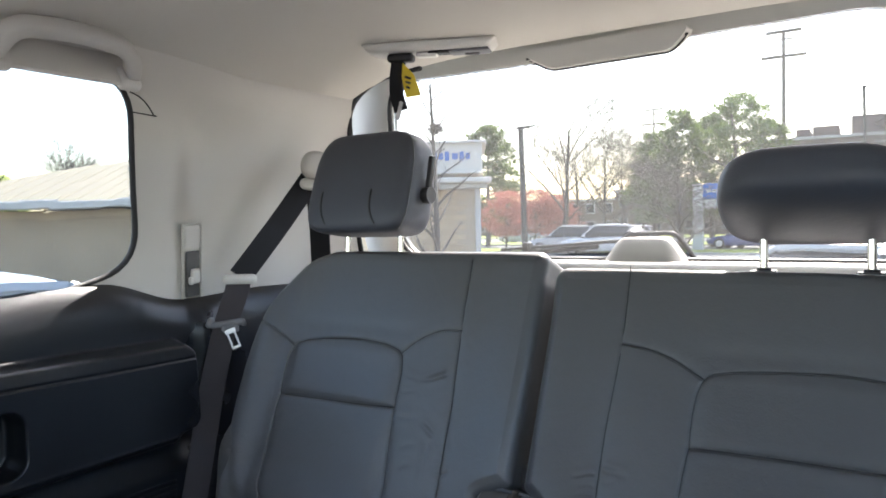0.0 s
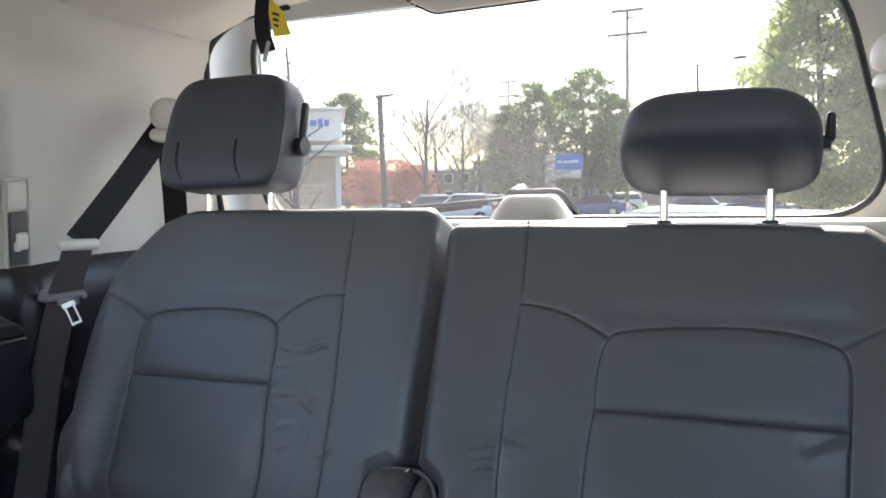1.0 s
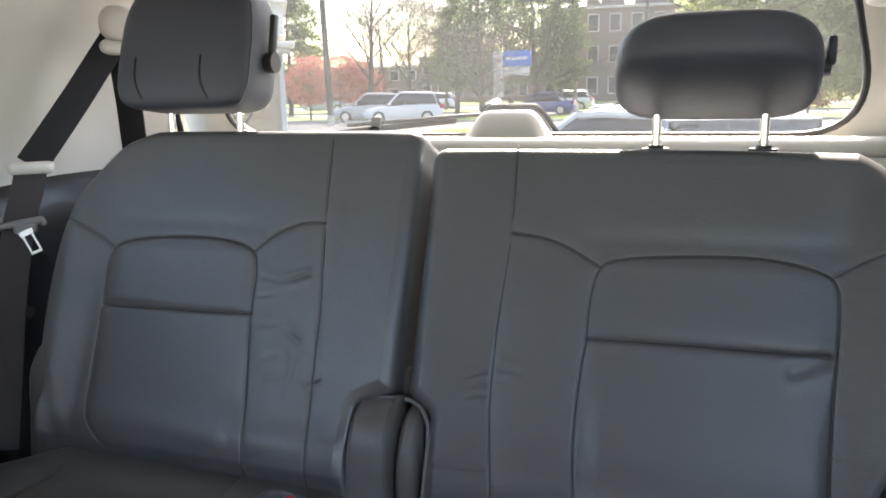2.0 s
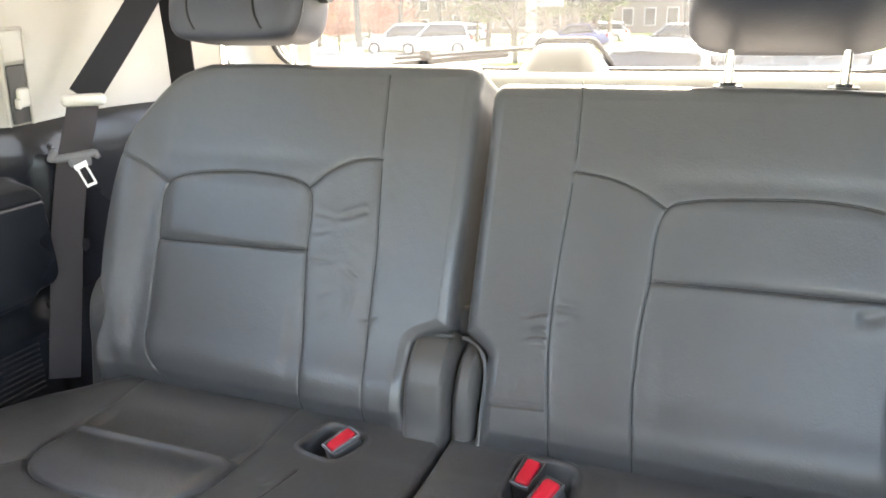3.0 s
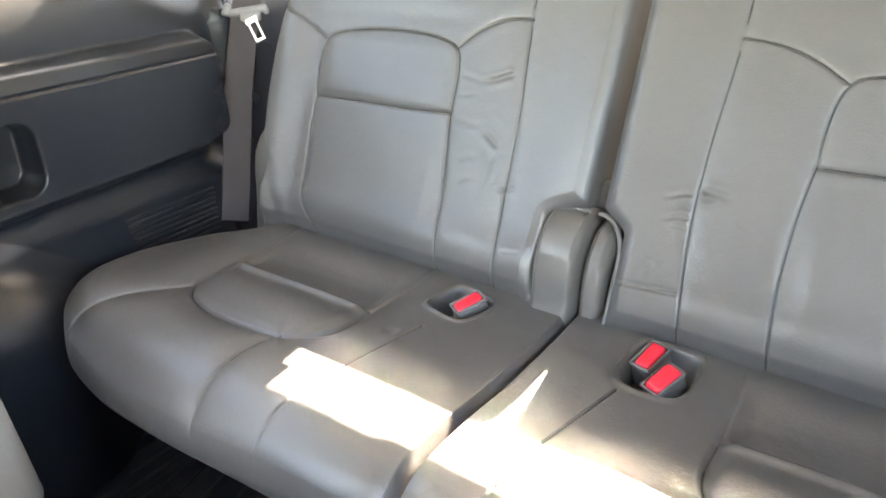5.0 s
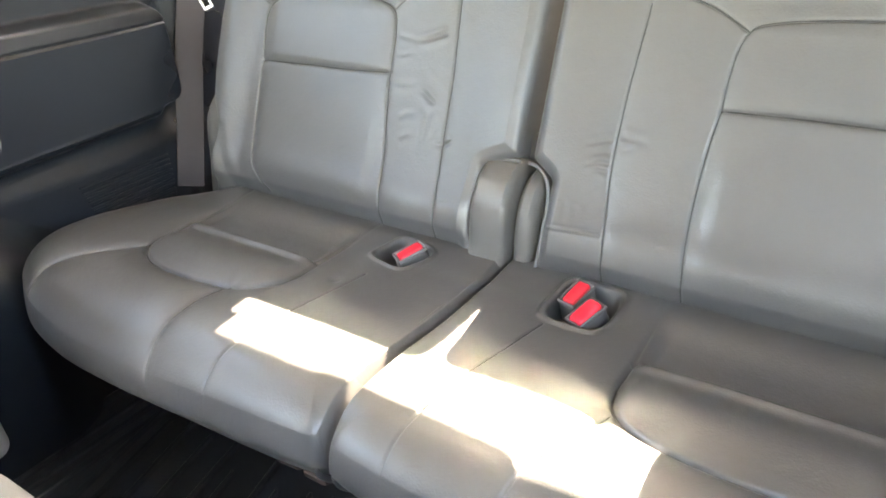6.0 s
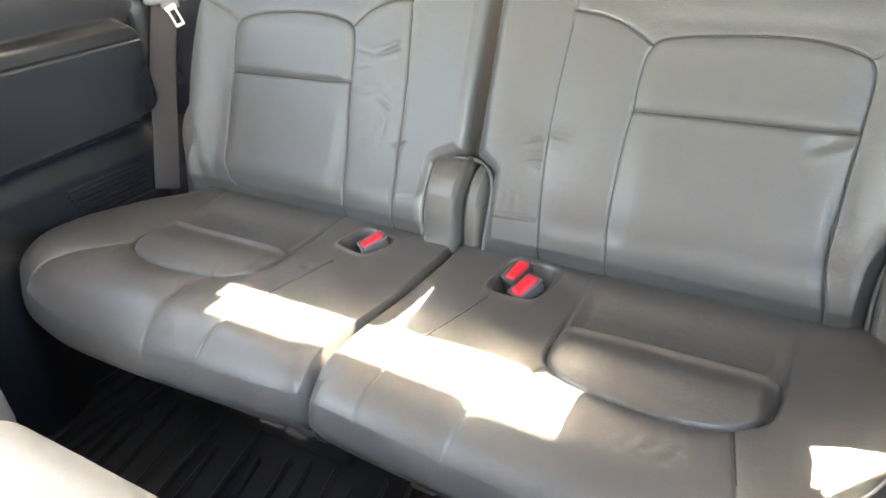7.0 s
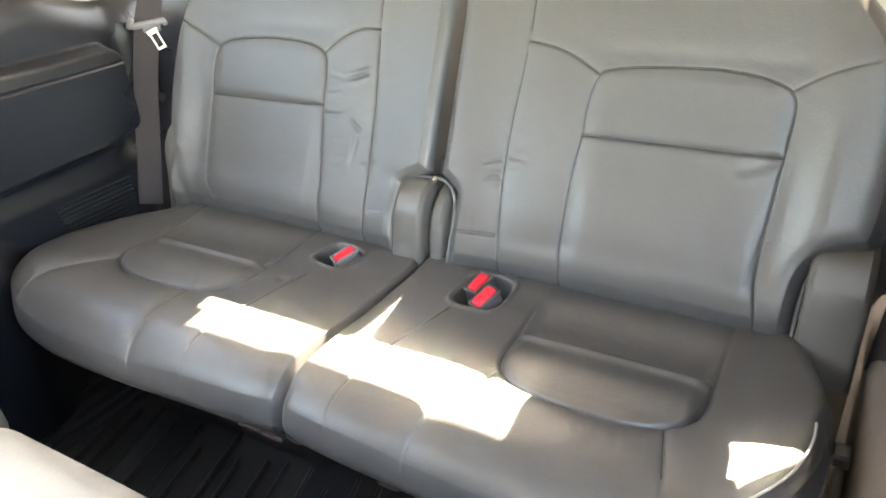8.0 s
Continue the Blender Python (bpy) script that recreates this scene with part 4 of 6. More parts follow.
def seat_belt(side):
    """Outer three-point belt: anchor at the pillar, guide on the trim, tongue on the lower run."""
    t = thing("seat_belt", "dark grey seat belt hanging down the trim, steel tongue", "seat belt", group="seat belts", at=(CX + side * 0.68, 1.1, 0.05))
    inv = Matrix.Translation(t.location).inverted()
    s = side
    made = []
    lo = smooth_path([(s * 0.655, 1.036, 0.335), (s * 0.664, 1.068, 0.44), (s * 0.678, 1.105, 0.55), (s * 0.684, 1.145, 0.66), (s * 0.680, 1.172, 0.730), (s * 0.684, 1.186, 0.762)], 8)
    lo = [Vector((p[0] + CX, p[1], p[2])) for p in lo]
    made.append(ribbon_ob("belt_lower", lo, Vector((-s * 0.75, -0.66, 0.0)), 0.047, 0.0016, M_BELT, label="brown-grey lower belt run"))
    ax, ay, az = (0.620, 1.345, 0.984) if side < 0 else (0.582, 1.440, 1.010)      # upper anchor
    up = smooth_path([(s * 0.684, 1.186, 0.762), (s * 0.672, 1.215, 0.800), (s * (ax + 0.030), ay - 0.070, az - 0.106), (s * (ax + 0.002), ay - 0.005, az - 0.012)], 8)
    up = [Vector((p[0] + CX, p[1], p[2])) for p in up]
    nrm = [Vector((-s * 0.8, -0.55 + 0.25 * i / len(up), 0.15)) for i in range(len(up))]
    # upper and return runs: same webbing as below, their shade painted as black
    made.append(ribbon_ob("belt_upper", up, nrm, 0.047, 0.0016, M_BELT_BLACK_AND_SHADED, label="black shaded upper belt run"))
    back = [Vector((CX + s * (ax + 0.005), ay + 0.005, az - 0.034)), Vector((CX + s * 0.636, 1.37, 0.85)), Vector((CX + s * 0.645, 1.385, 0.70)), Vector((CX + s * 0.650, 1.39, 0.50))]
    if side < 0:
        made.append(ribbon_ob("belt_return", back, Vector((-s * 0.35, -0.94, 0)), 0.047, 0.0016, M_BELT_BLACK_AND_SHADED, label="black belt run behind the seat"))
    g = Matrix.Translation((CX + s * 0.684, 1.186, 0.758)) @ pose(0, 0, 0, 0, 0, -s * 48)
    made.append(part("belt_guide", block((0.068, 0.022, 0.020), g @ pose(0, -0.004, 0), 0.009, 4), M_GUIDE, label="pale plastic belt guide"))
    # tongue
    tm = Matrix.Translation((CX + s * 0.678, 1.146, 0.672)) @ pose(0, 0, 0, -6, 0, -s * 48)
    bar = merge(block((0.066, 0.011, 0.013), tm @ pose(0, -0.004, 0.001, 0, -6, 0), 0.005, 3), block((0.013, 0.012, 0.022), tm @ pose(-0.032, -0.004, 0.004, 0, 25, 0), 0.0055, 3),
                block((0.010, 0.011, 0.016), tm @ pose(0.031, -0.004, 0.002, 0, -20, 0), 0.0045, 3), block((0.034, 0.009, 0.016), tm @ pose(0.006, -0.006, -0.008), 0.004, 2))
    made.append(part("tongue_grip", bar, M_TONGUE, label="grey plastic tongue grip"))
    tp = tm @ pose(0.006, -0.012, -0.014, 0, -20, 0)
    steel = merge(*[block(sz, tp @ pose(*c), 0.0010, 1) for sz, c in (((0.0042, 0.0025, 0.036), (-0.0070, 0, -0.016)), ((0.0042, 0.0025, 0.036), (0.0070, 0, -0.016)), ((0.018, 0.0025, 0.0055), (0, 0, -0.0335)), ((0.022, 0.0025, 0.010), (0, 0, 0.000)))])
    made.append(part("tongue_plate", steel, M_STEEL, label="bright steel tongue"))
    # upper anchor with its cover
    am = Matrix.Translation((CX + s * ax, ay, az))
    v, f = headrest_mesh(0.062, 0.058, 0.060, 28, 0.7, 0.1)
    made.append(mesh_ob("anchor_cover", [am @ pose(0, 0, 0.010, 12, 0, -s * 40) @ Vector(p) for p in v], f, M_CREAM, label="pale rounded belt anchor cover"))
    v2, f2 = headrest_mesh(0.056, 0.030, 0.050, 24, 0.6, 0.0)
    made.append(mesh_ob("anchor_lip", [am @ pose(0, -0.008, -0.030, 0, 0, -s * 40) @ Vector(p) for p in v2], f2, M_GUIDE))
    made.append(part("belt_label", block((0.004, 0.0012, 0.05), pose(CX + s * 0.686, 1.046, 0.372, 14, 0, -s * 48), 0.0004, 1), M_TAG_WHITE, label="white edge of a sewn label"))
    for o in made:
        o.parent = t
        o.matrix_parent_inverse = inv
    t.location.z += 0.003
    return t


def coat_recess(side):
    """Belt-stowing recess in the upper trim with a hook."""
    t = thing("trim_recess", "pale recess with small grey hook in the trim", "trim fitting", group="trim recesses", at=(CX + side * 0.725, 1.10, 0.73))
    inv = Matrix.Translation(t.location).inverted()
    m = Matrix.Translation((CX + side * 0.735, 1.110, 0.799)) @ pose(0, 0, 0, 4, -side * 8, 0)
    made = []
    fr = [block((0.008, 0.004, 0.150), m @ pose(0, -0.021, 0), 0.0015, 1), block((0.008, 0.004, 0.150), m @ pose(0, 0.021, 0), 0.0015, 1),
          block((0.008, 0.044, 0.004), m @ pose(0, 0, 0.075), 0.0015, 1), block((0.008, 0.044, 0.004), m @ pose(0, 0, -0.075), 0.0015, 1)]
    made.append(part("recess_frame", merge(*fr), M_CREAM))
    made.append(part("recess_cover", block((0.004, 0.036, 0.046), m @ pose(-side * 0.001, 0, 0.050), 0.002, 2), M_CREAM))
    made.append(part("recess_back", block((0.006, 0.032, 0.092), m @ pose(-side * 0.001, 0.001, -0.024), 0.002, 1), M_GREY_PLASTIC))
    made.append(part("hook", merge(block((0.012, 0.020, 0.030), m @ pose(-side * 0.006, 0.004, -0.028, 0, 0, 0), 0.005, 3), block((0.010, 0.008, 0.016), m @ pose(-side * 0.009, -0.008, -0.036), 0.003, 2)), M_GUIDE, label="small pale hook"))
    for o in made:
        o.parent = t
        o.matrix_parent_inverse = inv


def grab_handle(side):
    t = thing("grab_handle", "cream moulded grab handle over the side window", "grab handle", group="grab handles", at=(CX + side * 0.62, 0.85, 1.15))
    inv = Matrix.Translation(t.location).inverted()
    # a bowed grip whose ends turn down into the trim
    run = smooth_path([(0.640, 0.700, 1.112), (0.618, 0.702, 1.128), (0.602, 0.716, 1.150), (0.598, 0.745, 1.160), (0.597, 0.805, 1.164), (0.598, 0.870, 1.160), (0.603, 0.900, 1.148), (0.618, 0.914, 1.128), (0.640, 0.917, 1.110)], 6)
    sec = [(0.013 * math.copysign(abs(math.cos(a)) ** 0.6, math.cos(a)), 0.016 * math.copysign(abs(math.sin(a)) ** 0.6, math.sin(a))) for a in (2 * math.pi * i / 16 for i in range(16))]
    gv, gf = sweep([(CX + side * x, y, z) for x, y, z in run], sec, False, (side * 0.6, 0, 0.8))
    bar = mesh_ob("grip", gv, gf, M_CREAM)
    plate = part("handle_plate", block((0.010, 0.236, 0.062), pose(CX + side * 0.634, 0.809, 1.128, 0, side * 28, 0), 0.004, 2), M_CREAM)
    feet = [part("handle_foot", block((0.022, 0.040, 0.040), pose(CX + side * 0.628, y, 1.114, 0, side * 24, 0), 0.009, 4), M_CREAM) for y in (0.912, 0.704)]
    for o in [bar, plate] + feet:
        o.parent, o.matrix_parent_inverse = t, inv


for side, idx in ((-1, 1), (1, 4)):
    side_wall(side, idx)
    lower_trim(side)
    seat_belt(side)
    coat_recess(side)
    grab_handle(side)


# headliner: curved across, dropping at the back
def headliner():
    nx, ny = 60, 80
    xs = np.linspace(-1, 1, nx)
    ys = np.linspace(-1.80, 1.432, ny)
    verts = []
    for y in ys:
        drop = 0.027 * float(ease(0.9, 1.42, y)) + 0.10 * float(ease(-1.2, -1.8, y))
        for u in xs:
            a = abs(u)
            x = u * (wall_x(1.16) + 0.002 - 0.055 * float(ease(1.12, 1.44, y)))
            z = ROOF - 0.055 * a ** 5 - drop
            verts.append((CX + x, y, z))
    faces = [(i * nx + j, i * nx + j + 1, (i + 1) * nx + j + 1, (i + 1) * nx + j) for i in range(ny - 1) for j in range(nx - 1)]
    o = tagged(mesh_ob("ceiling", verts, faces, M_HEADLINER), "cream woven headliner, gently curved", "ceiling", kind="structure")
    sk = tagged(part("roof_skin", block((1.36, 3.26, 0.04), pose(CX, -0.18, 1.277), 0.018, 3), M_PAINT), "dark painted roof panel", "roof", kind="structure")
    return o


headliner()
floor = tagged(part("floor", block((1.62, 3.5, 0.06), pose(CX, -0.1, 0.0), 0.01, 1), M_CARPET), "dark carpeted cabin floor", "floor", kind="structure")
under = part("floor_pan", block((1.60, 3.4, 0.15), pose(CX, -0.12, -0.12), 0.03, 2), M_PAINT, floor)


def gate_y(z):
    """The tailgate leans forward towards its top."""
    return 1.622 - 0.38 * max(0.0, z - 0.78)


GATE_GLASS = [(-0.608, 0.784, 0.08), (-0.25, 0.786, 0.05), (0.25, 0.787, 0.05), (0.618, 0.786, 0.10), (0.502, 1.184, 0.17), (0.12, 1.181, 0.08), (-0.07, 1.173, 0.08), (-0.514, 1.179, 0.09)]


def tailgate():
    t = thing("tailgate", "closed tailgate with pale grey trim and rear window", "tailgate", kind="structure", at=(CX, 1.6, 0.1))
    inv = Matrix.Translation(t.location).inverted()
    ol = rounded_outline(GATE_GLASS, 9)

    def place(x, z, depth):
        return (CX + x, gate_y(z) + depth, z)
    made = []
    v, f = ring_panel(ol, border_rect(ol, -0.70, 0.70, 0.10, 1.218), place, 14, 0.014)
    # pillars of the gate swell towards the cabin
    vv = []
    for p in v:
        x = abs(p[0] - CX)
        bulge = 0.020 * float(ease(0.0, 0.06, x - (0.60 - 0.31 * (p[2] - 0.785)))) + 0.012 * float(ease(0.0, 0.03, p[2] - 1.15))
        vv.append((p[0], p[1] - bulge + 0.02, p[2]))
    made.append(mesh_ob("gate_trim", vv, f, M_GATE, label="pale grey moulded tailgate trim", sharp=50))
    g = mesh_ob("rear_window", [place(a[0], a[1], 0.010) for a in ol] + [place(a[0], a[1], 0.014) for a in ol],
                [tuple(range(len(ol))), tuple(range(len(ol), 2 * len(ol)))[::-1]] + [(i, (i + 1) % len(ol), len(ol) + (i + 1) % len(ol), len(ol) + i) for i in range(len(ol))], M_GLASS_REAR, label="tinted rear window", smooth=False)
    g.visible_shadow = False
    made.append(g)
    run = [a for a in ol if a[1] < 1.150]
    first = max(range(len(run)), key=lambda i: run[i][1] - run[i][0])
    run = run[first:] + run[:first]
    made.append(tube_ob("glass_seal", [place(a[0], a[1], -0.004) for a in run], 0.0055, M_SEAL, up=(0, 1, 0)))
    # brake-light cover at the top of the window
    prof = rounded_outline([(-0.190, 1.194, 0.01), (0.150, 1.194, 0.01), (0.106, 1.158, 0.035), (-0.118, 1.1555, 0.045)], 5)
    n = len(prof)
    bv = [(CX + a, gate_y(b) - 0.020, b) for a, b in prof] + [(CX + a * 1.03, gate_y(b) + 0.004, b) for a, b in prof]
    made.append(mesh_ob("brake_light_cover", bv, [tuple(range(n))[::-1]] + [(i, (i + 1) % n, n + (i + 1) % n, n + i) for i in range(n)], M_GATE, label="pale grey brake-light cover", sharp=40))
    edge = [(CX + a * 1.02, gate_y(b) - 0.012, b - 0.003) for a, b in prof if b < 1.184]
    made.append(tube_ob("cover_gasket", edge, 0.002, M_SEAL, up=(0, 1, 0)))
    # wiper-motor hump at the foot of the window
    hump = []
    hx = np.linspace(-0.115, 0.115, 50)
    hd = np.linspace(0, 1, 16)
    for d in hd:
        for x in hx:
            k = 1 - float(ease(0.036, 0.108, abs(x)))
            z = 0.762 + 0.070 * k * min(1.0, d / 0.30) ** 0.55
            hump.append((CX + 0.014 + x, 1.562 + 0.072 * d, z))
    made.append(mesh_ob("wiper_motor_cover", hump, [(i * 50 + j, i * 50 + j + 1, (i + 1) * 50 + j + 1, (i + 1) * 50 + j) for i in range(15) for j in range(49)], M_HUMP_SHADED, label="grey hump over the wiper motor"))
    rim = [(CX + 0.014 + x, 1.636, 0.767 + 0.072 * (1 - float(ease(0.038, 0.112, abs(x))))) for x in np.linspace(-0.118, 0.118, 40)]
    made.append(tube_ob("hump_seal", rim, 0.005, M_SEAL, up=(0, 1, 0)))
    made.append(part("gate_ledge", block((1.36, 0.06, 0.03), pose(CX, 1.575, 0.771), 0.012, 3), M_GATE))
    made.append(part("gate_lower_trim", block((1.30, 0.03, 0.52), pose(CX, 1.565, 0.37), 0.01, 2), M_GREY_PLASTIC, label="grey lower tailgate lining"))
    # outer skin of the gate below the glass
    made.append(part("gate_skin", block((1.52, 0.05, 0.85), pose(CX, 1.72, 0.33), 0.02, 2), M_PAINT))
    for o in made:
        o.parent = t
        o.matrix_parent_inverse = inv
    # wiper outside
    w = thing("rear_wiper", "black rear wiper resting on the window", "wiper", at=(CX - 0.02, 1.66, 0.80))
    winv = Matrix.Translation(w.location).inverted()
    kids = [part("wiper_arm", merge(block((0.30, 0.012, 0.008), pose(CX - 0.19, 1.652, 0.815, 0, -4, 0), 0.004, 2), rod((CX - 0.03, 1.64, 0.825), (CX - 0.03, 1.68, 0.835), 0.02, seg=16)), M_BLACK),
            part("wiper_blade", block((0.36, 0.008, 0.011), pose(CX - 0.28, 1.648, 0.797, 0, -5, 0), 0.004, 2), M_BLACK),
            part("wiper_clip", block((0.022, 0.016, 0.022), pose(CX - 0.27, 1.648, 0.811), 0.004, 2), M_BLACK)]
    for o in kids:
        o.parent, o.matrix_parent_inverse = w, winv


tailgate()


# rear corner posts of the body: cream trim turning into the tailgate opening, with its black door seal
def corner_posts():
    path = smooth_path([(0.702, 0.10), (0.703, 0.40), (0.698, 0.788), (0.664, 0.95), (0.636, 1.074), (0.616, 1.124), (0.578, 1.155), (0.521, 1.177), (0.457, 1.186), (0.39, 1.189), (0.22, 1.194), (0.0, 1.199)], 8)
    for side in (-1, 1):
        run = [(CX + side * (x - 0.006), rear_edge(z) - 0.002, z) for x, z in path if x > 0.40]
        tagged(tube_ob("trim", run, 0.0065, M_SEAL, seg=8, up=(0, 1, 0)), "black rubber door seal round the opening", "seal", kind="structure")
    for side in (-1, 1):
        tagged(part("wall_corner", block((0.06, 0.16, 0.80), pose(CX + side * 0.765, 1.64, 0.36), 0.02, 2), M_PAINT), "dark painted rear body corner", "wall", kind="structure")
    tagged(part("wall_header", block((1.30, 0.09, 0.05), pose(CX, 1.468, 1.243), 0.012, 2), M_PAINT), "dark painted roof edge over the tailgate", "wall", kind="structure")


corner_posts()

# plain front end that closes the cabin, with the windscreen opening
def front_end():
    ol = rounded_outline([(-0.66, 0.80, 0.06), (0.66, 0.80, 0.06), (0.58, 1.13, 0.08), (-0.58, 1.13, 0.08)], 6)
    pl = lambda x, z, d: (CX + x, -1.80 - 0.9 * (1.165 - z) + d, z)
    v, f = ring_panel(ol, border_rect(ol, -0.76, 0.76, 0.0, 1.20), pl, 6, -0.03)
    tagged(mesh_ob("wall_front", v, f, M_DARK, sharp=50), "dark plain front end of the cabin", "wall", kind="structure")
    g = tagged(mesh_ob("window_front", [pl(a[0], a[1], -0.028) for a in ol], [tuple(range(len(ol)))], M_GLASS, smooth=False), "windscreen", "window", kind="structure")
    g.visible_shadow = False
    # unseen wall added to block low front light and bounce light onto the backrests
    tagged(part("wall_light_screen", block((1.40, 0.10, 0.86), pose(CX, -0.46, 0.44, 8, 0, 0), 0.03, 3), M_LEATHER_LIGHT), "plain pale grey seat-back wall across the cabin", "wall", kind="structure")
    for side in (-1, 1):
        y1 = -0.35 if side < 0 else -0.80
        tagged(part("wall_low", block((0.04, y1 + 1.95, 0.68), pose(CX + side * 0.735, (y1 - 1.95) / 2, 0.33), 0.01, 1), M_DARK), "dark plain door trim", "wall", kind="structure")


front_end()


# ---- floor mat ----
def floor_mat():
    t = thing("floor_mat", "black ribbed rubber floor mat with raised lip", "floor mat", at=(CX, 0.7, 0.035))
    inv = Matrix.Translation(t.location).inverted()
    made = [part("mat_sheet", block((1.30, 0.86, 0.012), pose(CX, 0.60, 0.040), 0.005, 2), M_MAT)]
    for side in (-1, 1):
        for k in range(3):
            made.append(part("mat_lip", block((0.010, 0.84, 0.020 + 0.022 * k), pose(CX + side * (0.628 + 0.018 * k), 0.60, 0.050 + 0.010 * k, 0, side * 14, 0), 0.004, 2), M_MAT))
        for k in range(3):
            x = 0.585 - 0.030 * k
            made.append(part("mat_rib", block((0.008, 0.40 - 0.03 * k, 0.012), pose(CX + side * x, 0.74 - 0.02 * k, 0.048), 0.002, 1), M_MAT))
    rnd = random.Random(8)
    for k in range(24):
        x = -0.50 + 0.043 * k
        made.append(part("mat_rib", block((0.0060, rnd.uniform(0.24, 0.34), 0.014), pose(CX + x, 0.66 + rnd.uniform(-0.03, 0.03), 0.049, 0, 0, 14 + rnd.uniform(-1.5, 1.5)), 0.002, 1), M_MAT))
    for o in made:
        o.parent, o.matrix_parent_inverse = t, inv


floor_mat()
tagged(part("wall_arch", block((0.10, 0.62, 0.34), pose(CX + 0.692, 0.93, 0.195, 0, 0, 0), 0.03, 4), M_ARCH), "grey-brown carpeted wheel arch beside the seat", "wheel arch", kind="structure")


# ---- second row ----
def second_row():
    # folded bench back near the camera
    t = thing("second_row_seat", "pale grey leather second-row seat, folded flat", "car seat", at=(CX + 0.1, 0.2, 0.05))
    inv = Matrix.Translation(t.location).inverted()

    def place(u, v, w):
        u, v, w = np.asarray(u), np.asarray(v), np.asarray(w)
        return np.stack([u + 0 * v, v + 0 * u, 0.31 + w - 0.05 * np.clip((v - 0.2) / 0.25, 0, 1) ** 2], -1)

    def lo(v):
        k = max(0.0, (v - 0.30) / 0.155)
        return -0.27 + 0.10 * k ** 3

    def hi(v):
        return 0.66
    v, f = pad(lo, hi, -0.15, 0.455, 0.155, 0.06, lambda u, v, e: 0.004 * np.sin(u * 9) * np.sin(v * 11), place, 90, 70, 0.02)
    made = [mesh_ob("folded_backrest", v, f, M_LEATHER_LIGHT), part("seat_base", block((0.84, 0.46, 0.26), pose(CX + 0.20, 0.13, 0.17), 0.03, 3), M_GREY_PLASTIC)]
    for o in made:
        o.parent, o.matrix_parent_inverse = t, inv
    t = thing("second_row_seat", "pale grey second-row seat back, upright", "car seat", at=(CX - 0.56, 0.4, 0.05))
    inv = Matrix.Translation(t.location).inverted()
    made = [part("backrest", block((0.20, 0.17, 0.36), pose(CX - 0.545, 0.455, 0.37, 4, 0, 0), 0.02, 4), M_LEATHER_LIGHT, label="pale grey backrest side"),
            part("seat_base", block((0.20, 0.30, 0.16), pose(CX - 0.545, 0.33, 0.11), 0.02, 2), M_GREY_PLASTIC)]
    for o in made:
        o.parent, o.matrix_parent_inverse = t, inv


second_row()


# ---- roof fitting with the hanging centre belt ----
def roof_belt():
    t = thing("roof_belt_unit", "pale roof belt housing with black belt end and tag", "belt housing", at=(CX - 0.33, 1.35, 1.185))
    inv = Matrix.Translation(t.location).inverted()
    m = Matrix.Translation((CX - 0.300, 1.325, 1.195)) @ pose(0, 0, 0, 3, 0, 22)
    made = [part("housing", block((0.225, 0.072, 0.018), m, 0.008, 3, 1.15), M_GUIDE, label="pale roof housing"),
            part("housing_slot", block((0.045, 0.030, 0.006), m @ pose(0.02, -0.010, -0.0115), 0.003, 1), M_BLACK),
            part("housing_dish", block((0.075, 0.045, 0.006), m @ pose(0.075, -0.005, -0.0115), 0.003, 2), M_TONGUE),
            part("housing_slot", block((0.030, 0.020, 0.006), m @ pose(0.078, 0.002, -0.0135, 0, 0, 8), 0.003, 1), M_BLACK),
            part("clip", block((0.050, 0.028, 0.016), m @ pose(-0.055, -0.012, -0.018), 0.006, 3), M_BLACK, label="black belt clip"),
            part("clip_tab", block((0.040, 0.022, 0.008), m @ pose(-0.005, -0.012, -0.015), 0.003, 2), M_TAG_WHITE)]
    pts = smooth_path([(-0.060, -0.012, -0.022), (-0.064, -0.016, -0.05), (-0.066, -0.012, -0.085), (-0.058, -0.014, -0.115)], 6)
    made.append(ribbon_ob("belt_end", [m @ Vector(p) for p in pts], Vector((0.4, -1, 0)), 0.026, 0.008, M_BELT_BLACK_AND_SHADED, label="black folded belt end"))
    made.append(part("tongue_plate", block((0.008, 0.003, 0.035), m @ pose(-0.060, -0.018, -0.115, 0, 15, 20), 0.001, 1), M_STEEL))
    tag = bmesh.new()
    tv = [tag.verts.new(m @ Vector(p)) for p in ((-0.050, -0.022, -0.028), (-0.030, -0.020, -0.050), (-0.018, -0.018, -0.088), (-0.045, -0.024, -0.092), (-0.052, -0.025, -0.055))]
    face = tag.faces.new(tv)
    ext = bmesh.ops.extrude_face_region(tag, geom=[face])
    bmesh.ops.translate(tag, verts=[e for e in ext["geom"] if isinstance(e, bmesh.types.BMVert)], vec=(0, 0.0012, 0))
    made.append(part("tag", tag, M_TAG, label="yellow card tag", smooth=False))
    made.append(part("tag_bar", merge(*[block((0.012 - 0.002 * k, 0.0012, 0.004), m @ pose(-0.040, -0.026, -0.056 - 0.009 * k, 0, 20, 0), 0.0003, 1) for k in range(3)]), M_BLACK))
    for o in made:
        o.parent, o.matrix_parent_inverse = t, inv


roof_belt()


